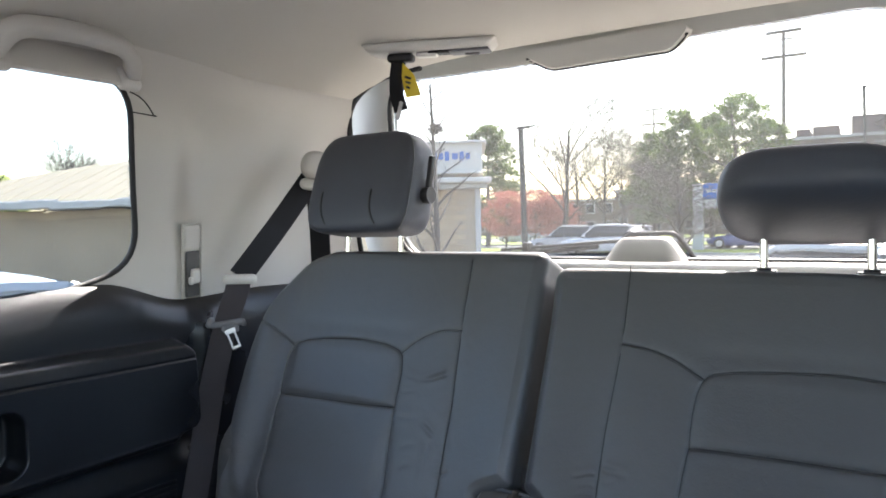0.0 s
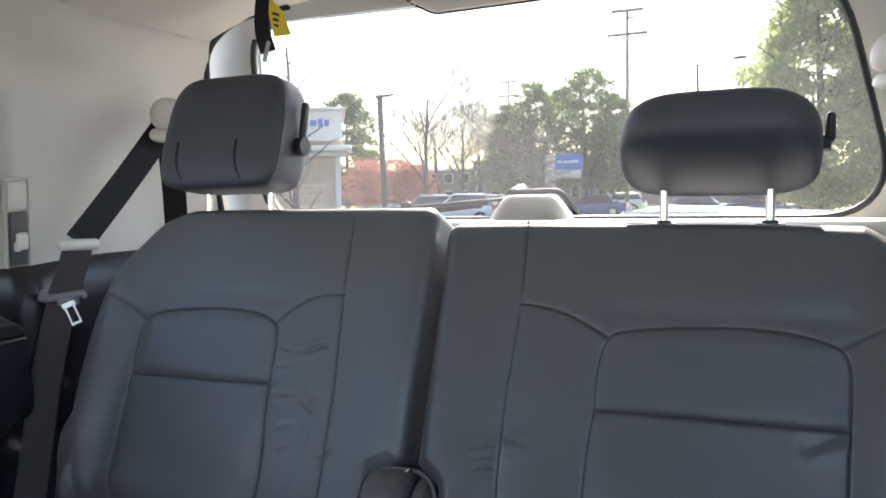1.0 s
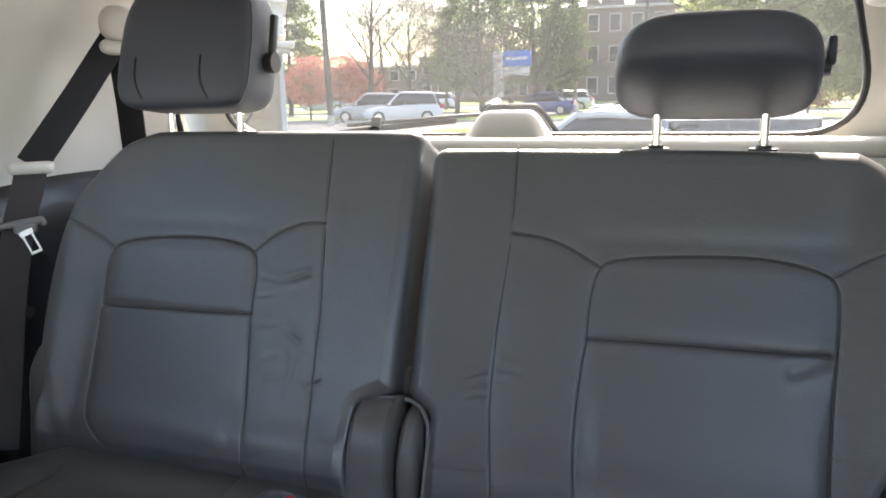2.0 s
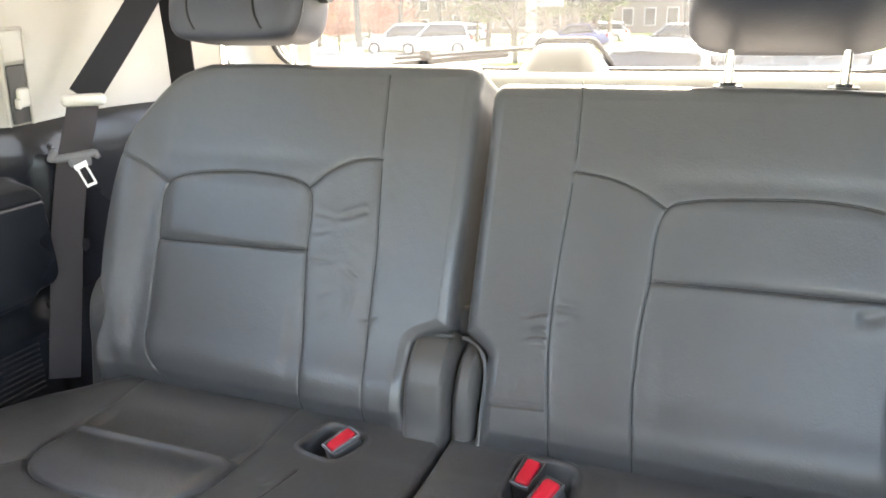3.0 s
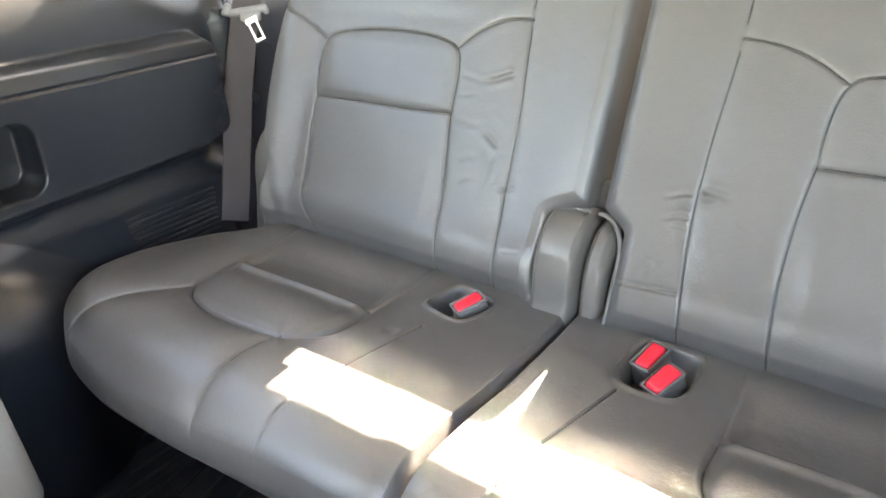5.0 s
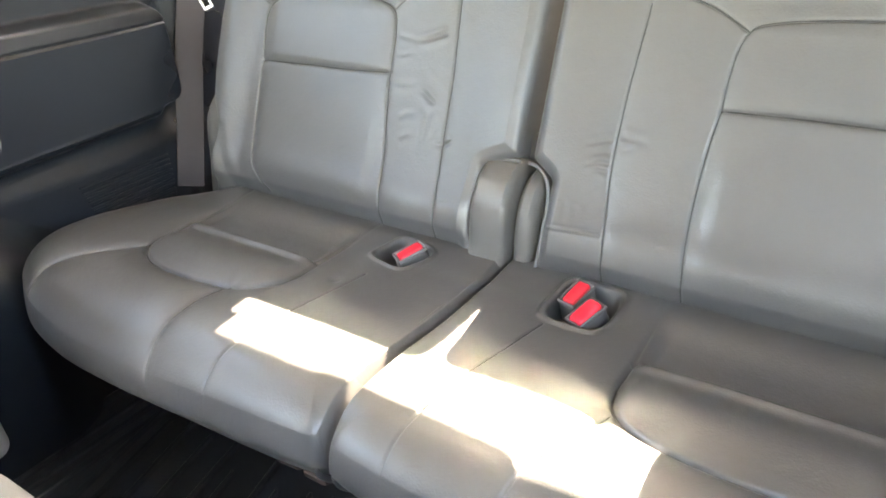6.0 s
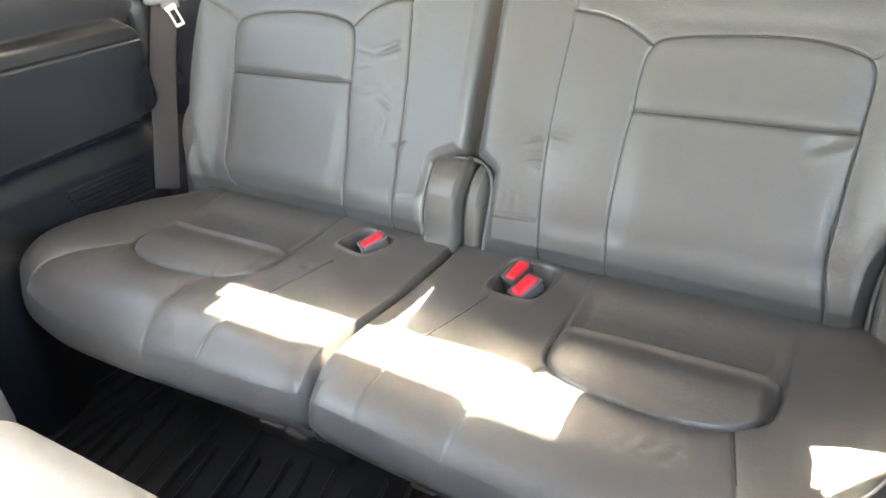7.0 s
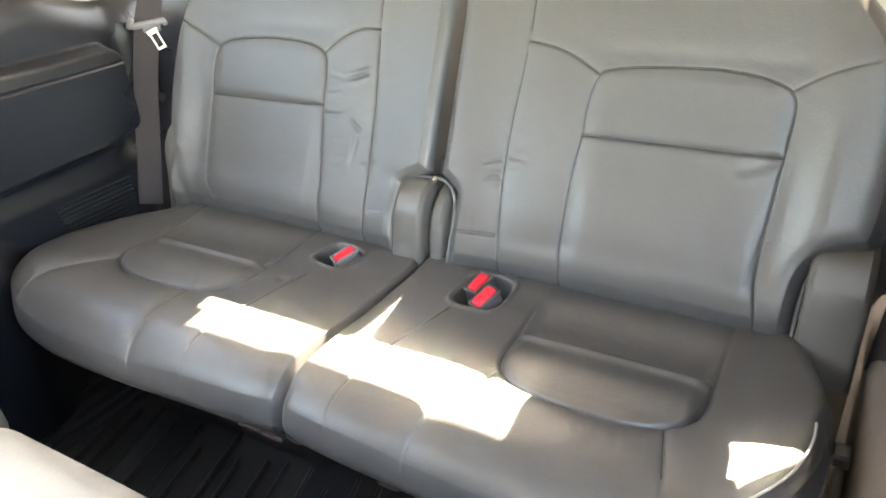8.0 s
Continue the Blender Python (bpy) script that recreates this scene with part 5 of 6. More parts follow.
# ---- outdoors ----
M_ASPHALT = surface("asphalt", (0.10, 0.099, 0.097), 0.9, spread=0.25, big=0.15, fine=30, bump=0.4, bump_dist=0.01)
M_ROAD = surface("worn pale asphalt road", (0.11, 0.108, 0.105), 0.9, spread=0.2, big=0.2, fine=30, bump=0.3, bump_dist=0.01)
M_KERB = surface("concrete", (0.42, 0.41, 0.38), 0.9, spread=0.12, big=1.5, fine=60, bump=0.3, bump_dist=0.004)
M_GRASS = surface("spring grass", (0.16, 0.23, 0.03), 0.95, spread=0.4, big=0.6, fine=25, bump=0.8, bump_dist=0.03, tint=(0.28, 0.34, 0.04))
M_BRICK = surface("tan brick", (0.52, 0.40, 0.27), 0.9, spread=0.16, big=1.2, fine=40, bump=0.3, bump_dist=0.004, random_piece=0.14)
M_MORTAR = surface("mortar", (0.46, 0.38, 0.28), 0.95, spread=0.1, big=2, fine=80)
M_FASCIA = surface("white painted metal fascia", (0.64, 0.60, 0.53), 0.8, spread=0.06, big=1.0, fine=60, bump=0.05)
M_METAL_ROOF = surface("tan standing-seam metal roof", (0.27, 0.24, 0.175), 0.9, spread=0.08, big=0.6, fine=40, bump=0.05)
M_SIGN_BLUE = surface("blue sign face", (0.03, 0.13, 0.45), 0.4, spread=0.1)
M_SIGN_RED = surface("red sign face", (0.60, 0.03, 0.04), 0.4, spread=0.1)
M_POLE = surface("dark bronze pole", (0.06, 0.058, 0.052), 0.6, spread=0.15)
M_WOOD_POLE = surface("weathered utility pole", (0.20, 0.17, 0.14), 0.9, spread=0.2, fine=40)
M_BARK = surface("grey bark", (0.10, 0.085, 0.072), 0.95, spread=0.25, big=3, fine=50, bump=0.6, bump_dist=0.01)
M_PINE = surface("pine needles", (0.075, 0.115, 0.06), 0.8, spread=0.4, big=1.2, fine=20, bump=0.0, tint=(0.12, 0.16, 0.07))
M_SPRUCE = surface("bright evergreen leaves", (0.17, 0.22, 0.08), 0.75, spread=0.4, big=1.0, fine=20, bump=0.0, tint=(0.28, 0.31, 0.12))
M_RED_LEAF = surface("red spring leaves", (0.22, 0.070, 0.058), 0.8, spread=0.35, big=1.5, fine=20, bump=0.0, tint=(0.36, 0.13, 0.10))
M_TAN_LEAF = surface("withered tan leaves", (0.24, 0.17, 0.10), 0.85, spread=0.35, big=1.5, fine=20, bump=0.0)
M_APART = surface("brown brick far building", (0.16, 0.12, 0.10), 0.9, spread=0.15, big=0.3, fine=8)
M_WHITE_TRIM = surface("white trim", (0.5, 0.5, 0.48), 0.6, spread=0.05)
M_DARK_GLASS = surface("dark reflective glass", (0.02, 0.025, 0.03), 0.08, spread=0.1, bump=0.0, rough_spread=0.03)
M_TYRE = surface("tyre rubber", (0.02, 0.02, 0.02), 0.85)
M_RIM = surface("alloy rim", (0.55, 0.55, 0.56), 0.35, metal=1.0)
M_LAMP_GLASS = surface("clear headlamp cover", (0.55, 0.57, 0.58), 0.15, spread=0.1)
M_TAIL = surface("red tail lamp", (0.40, 0.01, 0.012), 0.2)


def let_light_through(m, colour, share=0.5):
    """Thin leaves: part of the light passes through the blade."""
    nt = m.node_tree
    tr = nt.nodes.new("ShaderNodeBsdfTranslucent")
    tr.inputs[0].default_value = (*colour, 1)
    mix = nt.nodes.new("ShaderNodeMixShader")
    mix.inputs[0].default_value = share
    nt.links.new(nt.nodes["Principled BSDF"].outputs[0], mix.inputs[1])
    nt.links.new(tr.outputs[0], mix.inputs[2])
    nt.links.new(mix.outputs[0], nt.nodes["Material Output"].inputs[0])


let_light_through(M_PINE, (0.15, 0.21, 0.07), 0.45)
let_light_through(M_SPRUCE, (0.46, 0.52, 0.20), 0.6)
let_light_through(M_RED_LEAF, (0.46, 0.20, 0.16), 0.5)
let_light_through(M_TAN_LEAF, (0.40, 0.28, 0.14), 0.4)


def car_paint(name, col):
    return surface(name, col, 0.28, spread=0.03, bump=0.0, rough_spread=0.04, coat=0.7)


EYE0 = Vector((0.5, 0.2, 0))


def spot(angle_left, d, z=None):
    """A place on the ground, d metres off, that many degrees left of straight back."""
    a = radians(angle_left)
    return Vector((EYE0.x - d * math.sin(a), EYE0.y + d * math.cos(a), GROUND if z is None else z))


def slab(name, x0, x1, y0, y1, z0, z1, material, label, category, kind="structure", bevel=0.02):
    return tagged(part(name, block((x1 - x0, y1 - y0, z1 - z0), pose((x0 + x1) / 2, (y0 + y1) / 2, (z0 + z1) / 2), bevel, 1), material), label, category, kind=kind)


gv, gf = [], []
N = 40
for i in range(N + 1):
    for j in range(N + 1):
        f = lambda k: math.copysign(abs(k) ** 3, k) * 3000
        gv.append((f(2 * i / N - 1), f(2 * j / N - 1), GROUND))
for i in range(N):
    for j in range(N):
        a = i * (N + 1) + j
        gf.append((a, a + N + 1, a + N + 2, a + 1))
tagged(mesh_ob("ground", gv, gf, M_ASPHALT, smooth=False), "dark asphalt parking lot", "ground", kind="structure")
slab("road", -300, 300, 62, 78, GROUND - 0.2, GROUND + 0.012, M_ROAD, "pale worn asphalt road", "road")
for y0, y1, x0, x1 in ((39.5, 44.0, -40, 8), (54, 61, -120, 120), (79, 140, -220, 220), (24.0, 26.5, -3.2, 6.5), (20.5, 30, -9.6, -6.9)):
    g = slab("lawn", x0, x1, y0, y1, GROUND - 0.1, GROUND + 0.13, M_GRASS, "bright spring grass strip", "grass")
    part("kerb", merge(block((x1 - x0 + 0.3, 0.15, 0.24), pose((x0 + x1) / 2, y0 - 0.075, GROUND), 0.02, 1), block((x1 - x0 + 0.3, 0.15, 0.24), pose((x0 + x1) / 2, y1 + 0.075, GROUND), 0.02, 1)), M_KERB, g)


# plants
def branch_mesh(root, height, spread, seed, levels=4, trunk_r=0.12, first=0.3, upright=0.55, kids=(5, 6, 4, 3), droop=0.0, thin=0.006, stem=0.85, reach=(0.42, 0.68)):
    """Tapered trunk and limbs, each one a small bent tube."""
    rng = random.Random(seed)
    verts, faces, tips = [], [], []

    def limb(p, d, length, r, level):
        steps = 5 if level == 0 else 3
        sides = 7 if level == 0 else (5 if level == 1 else 3)
        pts, rad = [p.copy()], [r]
        for s in range(steps):
            wob = 0.10 if level == 0 else 0.30
            d = (d + Vector((rng.uniform(-1, 1), rng.uniform(-1, 1), rng.uniform(-0.6, 0.8) - droop * level)) * wob * 0.5).normalized()
            p = p + d * length / steps
            pts.append(p.copy())
            rad.append(r * (1 - 0.72 * (s + 1) / steps))
        base = len(verts)
        for i, (q, rr) in enumerate(zip(pts, rad)):
            dd = (pts[min(i + 1, steps)] - pts[max(i - 1, 0)]).normalized()
            a = dd.orthogonal().normalized()
            b = dd.cross(a)
            for k in range(sides):
                t = 2 * math.pi * k / sides
                verts.append(q + (a * math.cos(t) + b * math.sin(t)) * rr)
        for i in range(steps):
            for k in range(sides):
                faces.append((base + i * sides + k, base + i * sides + (k + 1) % sides, base + (i + 1) * sides + (k + 1) % sides, base + (i + 1) * sides + k))
        if level >= levels:
            tips.append(pts[-1])
            return
        n = kids[min(level, len(kids) - 1)]
        for c in range(n):
            t = first + (1 - first) * (c + rng.random() * 0.8) / n if level == 0 else 0.3 + 0.7 * (c + rng.random()) / n
            i = min(int(t * steps), steps - 1)
            q = pts[i].lerp(pts[i + 1], t * steps - i)
            az = rng.uniform(0, 2 * math.pi)
            out = Vector((math.cos(az), math.sin(az), 0))
            nd = (d * upright + out * (1 - upright) * 1.4 + Vector((0, 0, 0.15 * spread))).normalized()
            limb(q, nd, length * rng.uniform(*reach) * (1.15 - 0.45 * t), max(thin, rad[i] * rng.uniform(0.36, 0.55)), level + 1)
        tips.append(pts[-1])
    limb(Vector(root), Vector((0, 0, 1)), height * stem, trunk_r, 0)
    return verts, faces, tips


def leaf_cloud(centres, radius, per, size, seed, flat=0.8):
    """Many small leaf blades scattered round clump centres."""
    rng = np.random.RandomState(seed)
    c = np.repeat(np.array([tuple(p) for p in centres]), per, 0)
    n = len(c)
    off = rng.normal(0, 1, (n, 3)) * radius * np.array([1, 1, flat])
    p = c + off * rng.uniform(0.3, 1.0, (n, 1))
    a = rng.normal(0, 1, (n, 3))
    a /= np.linalg.norm(a, axis=1)[:, None]
    b = np.cross(a, rng.normal(0, 1, (n, 3)))
    b /= np.linalg.norm(b, axis=1)[:, None]
    s = size * rng.uniform(0.5, 1.3, (n, 1))
    V = np.stack([p - a * s, p + b * s * 0.45, p + a * s, p - b * s * 0.45], 1).reshape(-1, 3)
    F = [(4 * i, 4 * i + 1, 4 * i + 2, 4 * i + 3) for i in range(n)]
    return V.tolist(), F


def bare_tree(at, height, seed, label, trunk_r=0.12, nest=False, **kw):
    t = thing("bare_tree", label, "tree", group="bare trees", at=at)
    inv = Matrix.Translation(t.location).inverted()
    v, f, tips = branch_mesh(at, height, 1.0, seed, trunk_r=trunk_r, **kw)
    o = mesh_ob("trunk", v, f, M_BARK)
    o.parent, o.matrix_parent_inverse = t, inv
    if nest:
        rng = random.Random(seed + 1)
        c = Vector(at) + Vector((0, 0, height * 0.69))
        tw = []
        for _ in range(90):
            d = Vector((rng.gauss(0, 1), rng.gauss(0, 1), rng.gauss(0, 0.7))).normalized()
            e = Vector((rng.gauss(0, 1), rng.gauss(0, 1), rng.gauss(0, 0.5))).normalized()
            q = c + d * 0.09
            tw.append(rod(q - e * 0.08, q + e * 0.08, 0.010, 0.006, 4))
        o = part("nest", merge(*tw), M_BARK, label="ball of twigs, an old nest")
        o.parent, o.matrix_parent_inverse = t, inv
    return t


def leafy_tree(name, at, height, seed, label, material, width, per=60, size=0.16, trunk_r=0.2, conical=0.5, clumps=260, low=0.12, clump_r=None):
    t = thing(name, label, "tree", group="leafy trees", at=at)
    inv = Matrix.Translation(t.location).inverted()
    v, f, tips = branch_mesh(at, height, 0.6, seed, levels=2, trunk_r=trunk_r, first=low, upright=0.3, kids=(16, 4, 3))
    o = mesh_ob("trunk", v, f, M_BARK)
    o.parent, o.matrix_parent_inverse = t, inv
    rng = random.Random(seed)
    cs = []
    lumps = [(rng.uniform(0, 2 * math.pi), rng.uniform(low, 0.95), rng.uniform(0.75, 1.2)) for _ in range(9)]
    while len(cs) < clumps:
        h = rng.uniform(low, 1.0)
        az = rng.uniform(0, 2 * math.pi)
        env = width * ((1 - h) ** conical * (0.35 + 0.65 * min(1, (h - low) / 0.2)) + 0.06)
        for la, lh, lk in lumps:
            if abs(h - lh) < 0.10 and abs((az - la + math.pi) % (2 * math.pi) - math.pi) < 0.7:
                env *= lk
        r = env * math.sqrt(rng.uniform(0.15, 1.0))
        cs.append(Vector(at) + Vector((math.cos(az) * r, math.sin(az) * r, h * height * 0.97)))
    vv, ff = leaf_cloud(cs, clump_r or height * 0.045, per, size, seed, 0.55)
    o = tagged(mesh_ob("crown", vv, ff, material, smooth=False), "")
    o.parent, o.matrix_parent_inverse = t, inv
    return t


bare_tree(spot(34.3, 13.2), 5.0, 11, "bare young tree with an old nest of twigs", 0.075, True, levels=3, kids=(34, 4, 3), first=0.10, upright=0.50, thin=0.0035, reach=(0.13, 0.24))
FAR = dict(levels=4, kids=(12, 7, 5, 3), first=0.22, upright=0.58, thin=0.010, stem=0.66, reach=(0.50, 0.76))
bare_tree(spot(24.4, 46), 11.4, 5, "tall bare spreading tree on the grass", 0.20, **FAR)
bare_tree(spot(21.4, 52), 9.4, 8, "bare spreading tree on the grass", 0.17, **FAR)
bare_tree(spot(15.9, 30), 5.4, 21, "small bare tree with low spreading limbs", 0.13, levels=4, kids=(11, 7, 5, 3), first=0.16, upright=0.34, thin=0.010, stem=0.62, reach=(0.60, 0.85))
bare_tree(spot(23.2, 57), 10.0, 31, "bare tree beside the road", 0.16, **FAR)
bare_tree(spot(18.6, 60), 9.0, 37, "bare tree beside the road", 0.15, **FAR)
bare_tree(spot(20.0, 58), 8.8, 38, "bare tree beside the road", 0.15, **FAR)
bare_tree(spot(60.0, 44), 6.2, 41, "bare tree behind the building", 0.14, **FAR)
bare_tree(spot(58.5, 47), 6.4, 43, "bare tree behind the building", 0.14, **FAR)
for a, d, h, sd, w, c in ((15.9, 50, 9.2, 3, 2.8, 0.45), (11.8, 50, 9.9, 4, 2.6, 0.34), (17.8, 54, 8.2, 6, 2.4, 0.45), (13.7, 54, 9.2, 7, 2.6, 0.4), (10.0, 52, 8.2, 9, 2.3, 0.36)):
    leafy_tree("pine_tree", spot(a, d), h, sd, "dark green pine with ragged crown", M_PINE, w, 46, 0.12, 0.22, c, 210, 0.22, h * 0.036)
leafy_tree("pine_tree", spot(30.3, 60), 10.0, 17, "green pine standing behind the bank", M_PINE, 3.0, 60, 0.14, 0.22, 0.34, 230, 0.2, 0.36)
leafy_tree("pine_tree", spot(65.0, 50), 5.0, 18, "green tree standing behind the roof", M_SPRUCE, 3.2, 60, 0.18, 0.2, 0.5, 180, 0.2)
leafy_tree("evergreen_tree", spot(-4.2, 27), 9.0, 12, "tall bright green evergreen tree", M_SPRUCE, 3.3, 80, 0.12, 0.22, 0.5, 420, 0.14, 0.36)
leafy_tree("evergreen_tree", spot(-10.5, 29), 10.0, 14, "tall bright green evergreen tree", M_SPRUCE, 3.0, 80, 0.13, 0.22, 0.5, 380, 0.16)
leafy_tree("evergreen_tree", spot(-16.5, 30), 9.0, 15, "tall bright green evergreen tree", M_SPRUCE, 3.0, 80, 0.13, 0.22, 0.5, 300, 0.16)
for a, d, h, sd, w in ((28.9, 46, 3.9, 51, 2.0), (26.7, 47, 4.0, 52, 2.1), (25.0, 48, 3.7, 53, 1.8)):
    leafy_tree("red_leaved_tree", spot(a, d), h, sd, "small red-leaved ornamental tree", M_RED_LEAF, w, 26, 0.070, 0.08, 0.35, 220, 0.30, 0.24)
for a, d, h, sd, w in ((-3.5, 45, 3.0, 61, 2.2), (-7, 47, 3.0, 62, 2.2)):
    leafy_tree("tan_shrub", spot(a, d), h, sd, "tan withered shrub beside the road", M_TAN_LEAF, w, 40, 0.12, 0.06, 0.4, 120, 0.15, 0.25)


# buildings
def bank():
    x1, y0 = 0.0, 0.0
    wallh = 2.62
    L = 5.2
    b = thing("bank_building", "low tan brick bank with metal roof and white sign fascia", "building", at=(0, 0, 0))
    inv = Matrix.Identity(4)
    made = [part("wall", block((L, 5, wallh), pose(x1 - L / 2, y0 + 2.52, GROUND + wallh / 2), 0.01, 1), M_MORTAR)]
    made.append(part("eave", block((L + 0.5, 0.7, 0.13), pose(x1 - L / 2, y0 - 0.25, GROUND + wallh + 0.13), 0.03, 1), M_FASCIA, label="white eave board"))
    made.append(part("soffit", block((L + 0.3, 0.5, 0.10), pose(x1 - L / 2, y0 - 0.2, GROUND + wallh + 0.0), 0.01, 1), M_KERB))
    # lower wing with a hipped roof
    e, wing, lowh = 0.5, 8.4, 2.26
    w0, w1 = x1 - L - wing, x1 - L
    made.append(part("wing_wall", block((wing, 10, lowh), pose((w0 + w1) / 2, y0 + 5.02, GROUND + lowh / 2), 0.01, 1), M_BRICK, label="tan masonry wing wall"))
    made.append(part("eave", block((wing + 1.0, 0.24, 0.20), pose((w0 + w1) / 2, y0 - 0.45, GROUND + lowh + 0.12), 0.03, 1), M_FASCIA, label="cream eave board"))
    z0, z1 = GROUND + lowh + 0.22, GROUND + lowh + 2.0
    bm = bmesh.new()
    P = [bm.verts.new(p) for p in ((w0 - e, y0 - e, z0), (w1, y0 - e, z0), (w1, y0 + 10 + e, z0), (w0 - e, y0 + 10 + e, z0), (w0 - e + 5.5, y0 + 5, z1), (w1, y0 + 5, z1))]
    for f in ((0, 1, 5, 4), (1, 2, 5), (2, 3, 4, 5), (0, 4, 3), (0, 3, 2, 1)):
        bm.faces.new([P[k] for k in f])
    roof = part("roof", bm, M_METAL_ROOF, label="tan standing-seam metal roof", smooth=False)
    made.append(roof)
    for k in range(21):
        x = w1 - 0.25 - 0.4 * k
        t = min(1.0, (x - w0 + e) / 5.5)
        p0, p1 = Vector((x, y0 - e, z0 + 0.008)), Vector((x, y0 - e + 5.5 * t, z0 + (z1 - z0) * t + 0.008))
        o = part("roof_seam", rod(p0, p1, 0.014, seg=4), M_METAL_ROOF, smooth=False)
        o.parent = roof
        o.matrix_parent_inverse = Matrix.Identity(4)
    # sign fascia over the entrance end
    fz = GROUND + wallh + 0.30
    made.append(part("sign_fascia", block((4.2, 3.0, 0.66), pose(x1 - 2.05, y0 + 1.25, fz + 0.37), 0.02, 1), M_FASCIA, label="white sign fascia"))
    made.append(part("fascia_cap", block((4.4, 3.2, 0.06), pose(x1 - 2.05, y0 + 1.25, fz + 0.72), 0.01, 1), M_FASCIA))
    made.append(part("fascia_ledge", block((4.25, 3.15, 0.06), pose(x1 - 2.05, y0 + 1.22, fz + 0.02), 0.02, 1), M_FASCIA))
    made.append(part("logo", merge(block((0.16, 0.03, 0.34), pose(x1 - 1.52, y0 - 0.265, fz + 0.40, 0, 30, 0), 0.02, 1), block((0.16, 0.03, 0.34), pose(x1 - 1.52, y0 - 0.262, fz + 0.40, 0, -30, 0), 0.02, 1)), M_SIGN_RED, label="red mark on the sign"))
    bars = [block((w, 0.02, 0.15 + 0.06 * (k % 2)), pose(x1 - 1.30 + xx, y0 - 0.262, fz + 0.40), 0.01, 1) for k, (xx, w) in enumerate(((0.10, 0.12), (0.25, 0.12), (0.40, 0.11), (0.54, 0.10), (0.72, 0.14), (0.88, 0.10), (1.02, 0.10)))]
    made.append(part("sign_bars", merge(*bars), M_SIGN_BLUE, label="blue lettering shown as bars"))
    made.append(part("corner_post", block((0.13, 0.14, wallh), pose(x1 - 0.065, y0 - 0.06, GROUND + wallh / 2), 0.02, 1), M_WHITE_TRIM, label="white corner post"))
    made.append(part("downpipe", rod((x1 - 3.0, y0 - 0.06, GROUND), (x1 - 3.0, y0 - 0.06, GROUND + wallh), 0.045), M_FASCIA))
    for o in made:
        o.parent, o.matrix_parent_inverse = b, inv
    b.location = (-8.35, 15.0, 0)
    b.rotation_euler = (0, 0, radians(31.5))
    return made[0], made[3], x1, y0, wallh, L


BANK_WALL, WING_WALL, BX1, BY0, BH, BL = bank()


def far_building(at, w, d, h, label, storeys=3, bays=8, yaw=0.0, roof_steps=()):
    b = thing("apartment_building", label, "building", at=at)
    made = [part("wall", block((w, d, h), pose(0, 0, h / 2), 0.03, 1), M_APART), part("roof", block((w + 0.4, d + 0.4, 0.3), pose(0, 0, h + 0.15), 0.03, 1), M_KERB)]
    for x, ww, hh in roof_steps:
        made.append(part("parapet", block((ww, d * 0.6, hh), pose(x, 0, h + 0.3 + hh / 2), 0.03, 1), M_APART))
    for o in made:
        o.parent = b
    for i in range(storeys):
        for j in range(bays):
            x = -w / 2 + (j + 0.5) * w / bays
            z = (i + 0.55) * h / storeys
            win = part("window", block((w / bays * 0.45 + 0.2, 0.12, h / storeys * 0.5 + 0.2), pose(x, -d / 2 - 0.02, z), 0.02, 1), M_WHITE_TRIM)
            win.parent = b
            pn = part("pane", block((w / bays * 0.45, 0.06, h / storeys * 0.5), pose(x, -d / 2 - 0.09, z), 0.01, 1), M_DARK_GLASS)
            pn.parent = win
    b.rotation_euler = (0, 0, radians(yaw))
    return b


far_building(spot(4.5, 96), 22, 12, 10.5, "brown brick apartment building with stepped roof", 3, 9, 4, ((-5.2, 1.4, 1.1), (-2.9, 2.6, 1.3), (3.6, 8, 2.2)))
far_building(spot(14.5, 105), 20, 10, 6.0, "long brown brick building beyond the road", 2, 9, 0)
far_building(spot(24.5, 115), 26, 10, 5.0, "long low brown building beyond the road", 2, 10, 0)


def street_lamp(at, h, label, arm=0.0, yaw=0, r=0.17):
    t = thing("street_lamp", label, "street lamp", group="street lamps", at=at)
    made = [part("pole", rod((0, 0, 0), (0, 0, h), r, r * 0.9, 14), M_POLE), part("footing", rod((0, 0, 0), (0, 0, 0.5), 0.22, 0.2, 16), M_KERB)]
    if arm:
        made.append(part("arm", merge(rod((0, 0, h - 0.05), (arm, 0, h + 0.12), 0.035, 0.03, 8)), M_POLE))
        made.append(part("lamp_head", block((0.62, 0.30, 0.14), pose(arm + 0.2, 0, h + 0.13), 0.05, 2, 0.8), M_POLE))
    else:
        made.append(part("lamp_head", merge(block((0.75, 0.38, 0.13), pose(0.12, 0, h + 0.08, 0, -4, 0), 0.04, 2, 0.85), block((0.5, 0.25, 0.08), pose(0.55, 0, h + 0.12, 0, -8, 0), 0.03, 2)), M_POLE))
    for o in made:
        o.parent = t
    t.rotation_euler = (0, radians(-1.3), radians(yaw))
    return t


street_lamp(spot(27.45, 41), 7.0, "dark bronze parking-lot lamp on a round pole", 0, 25)
street_lamp(spot(3.8, 38), 7.65, "dark street lamp with a long arm", 1.7, 0, 0.07)
street_lamp(spot(12.6, 55), 6.0, "dark street lamp beyond the grass", 0, 0, 0.09)


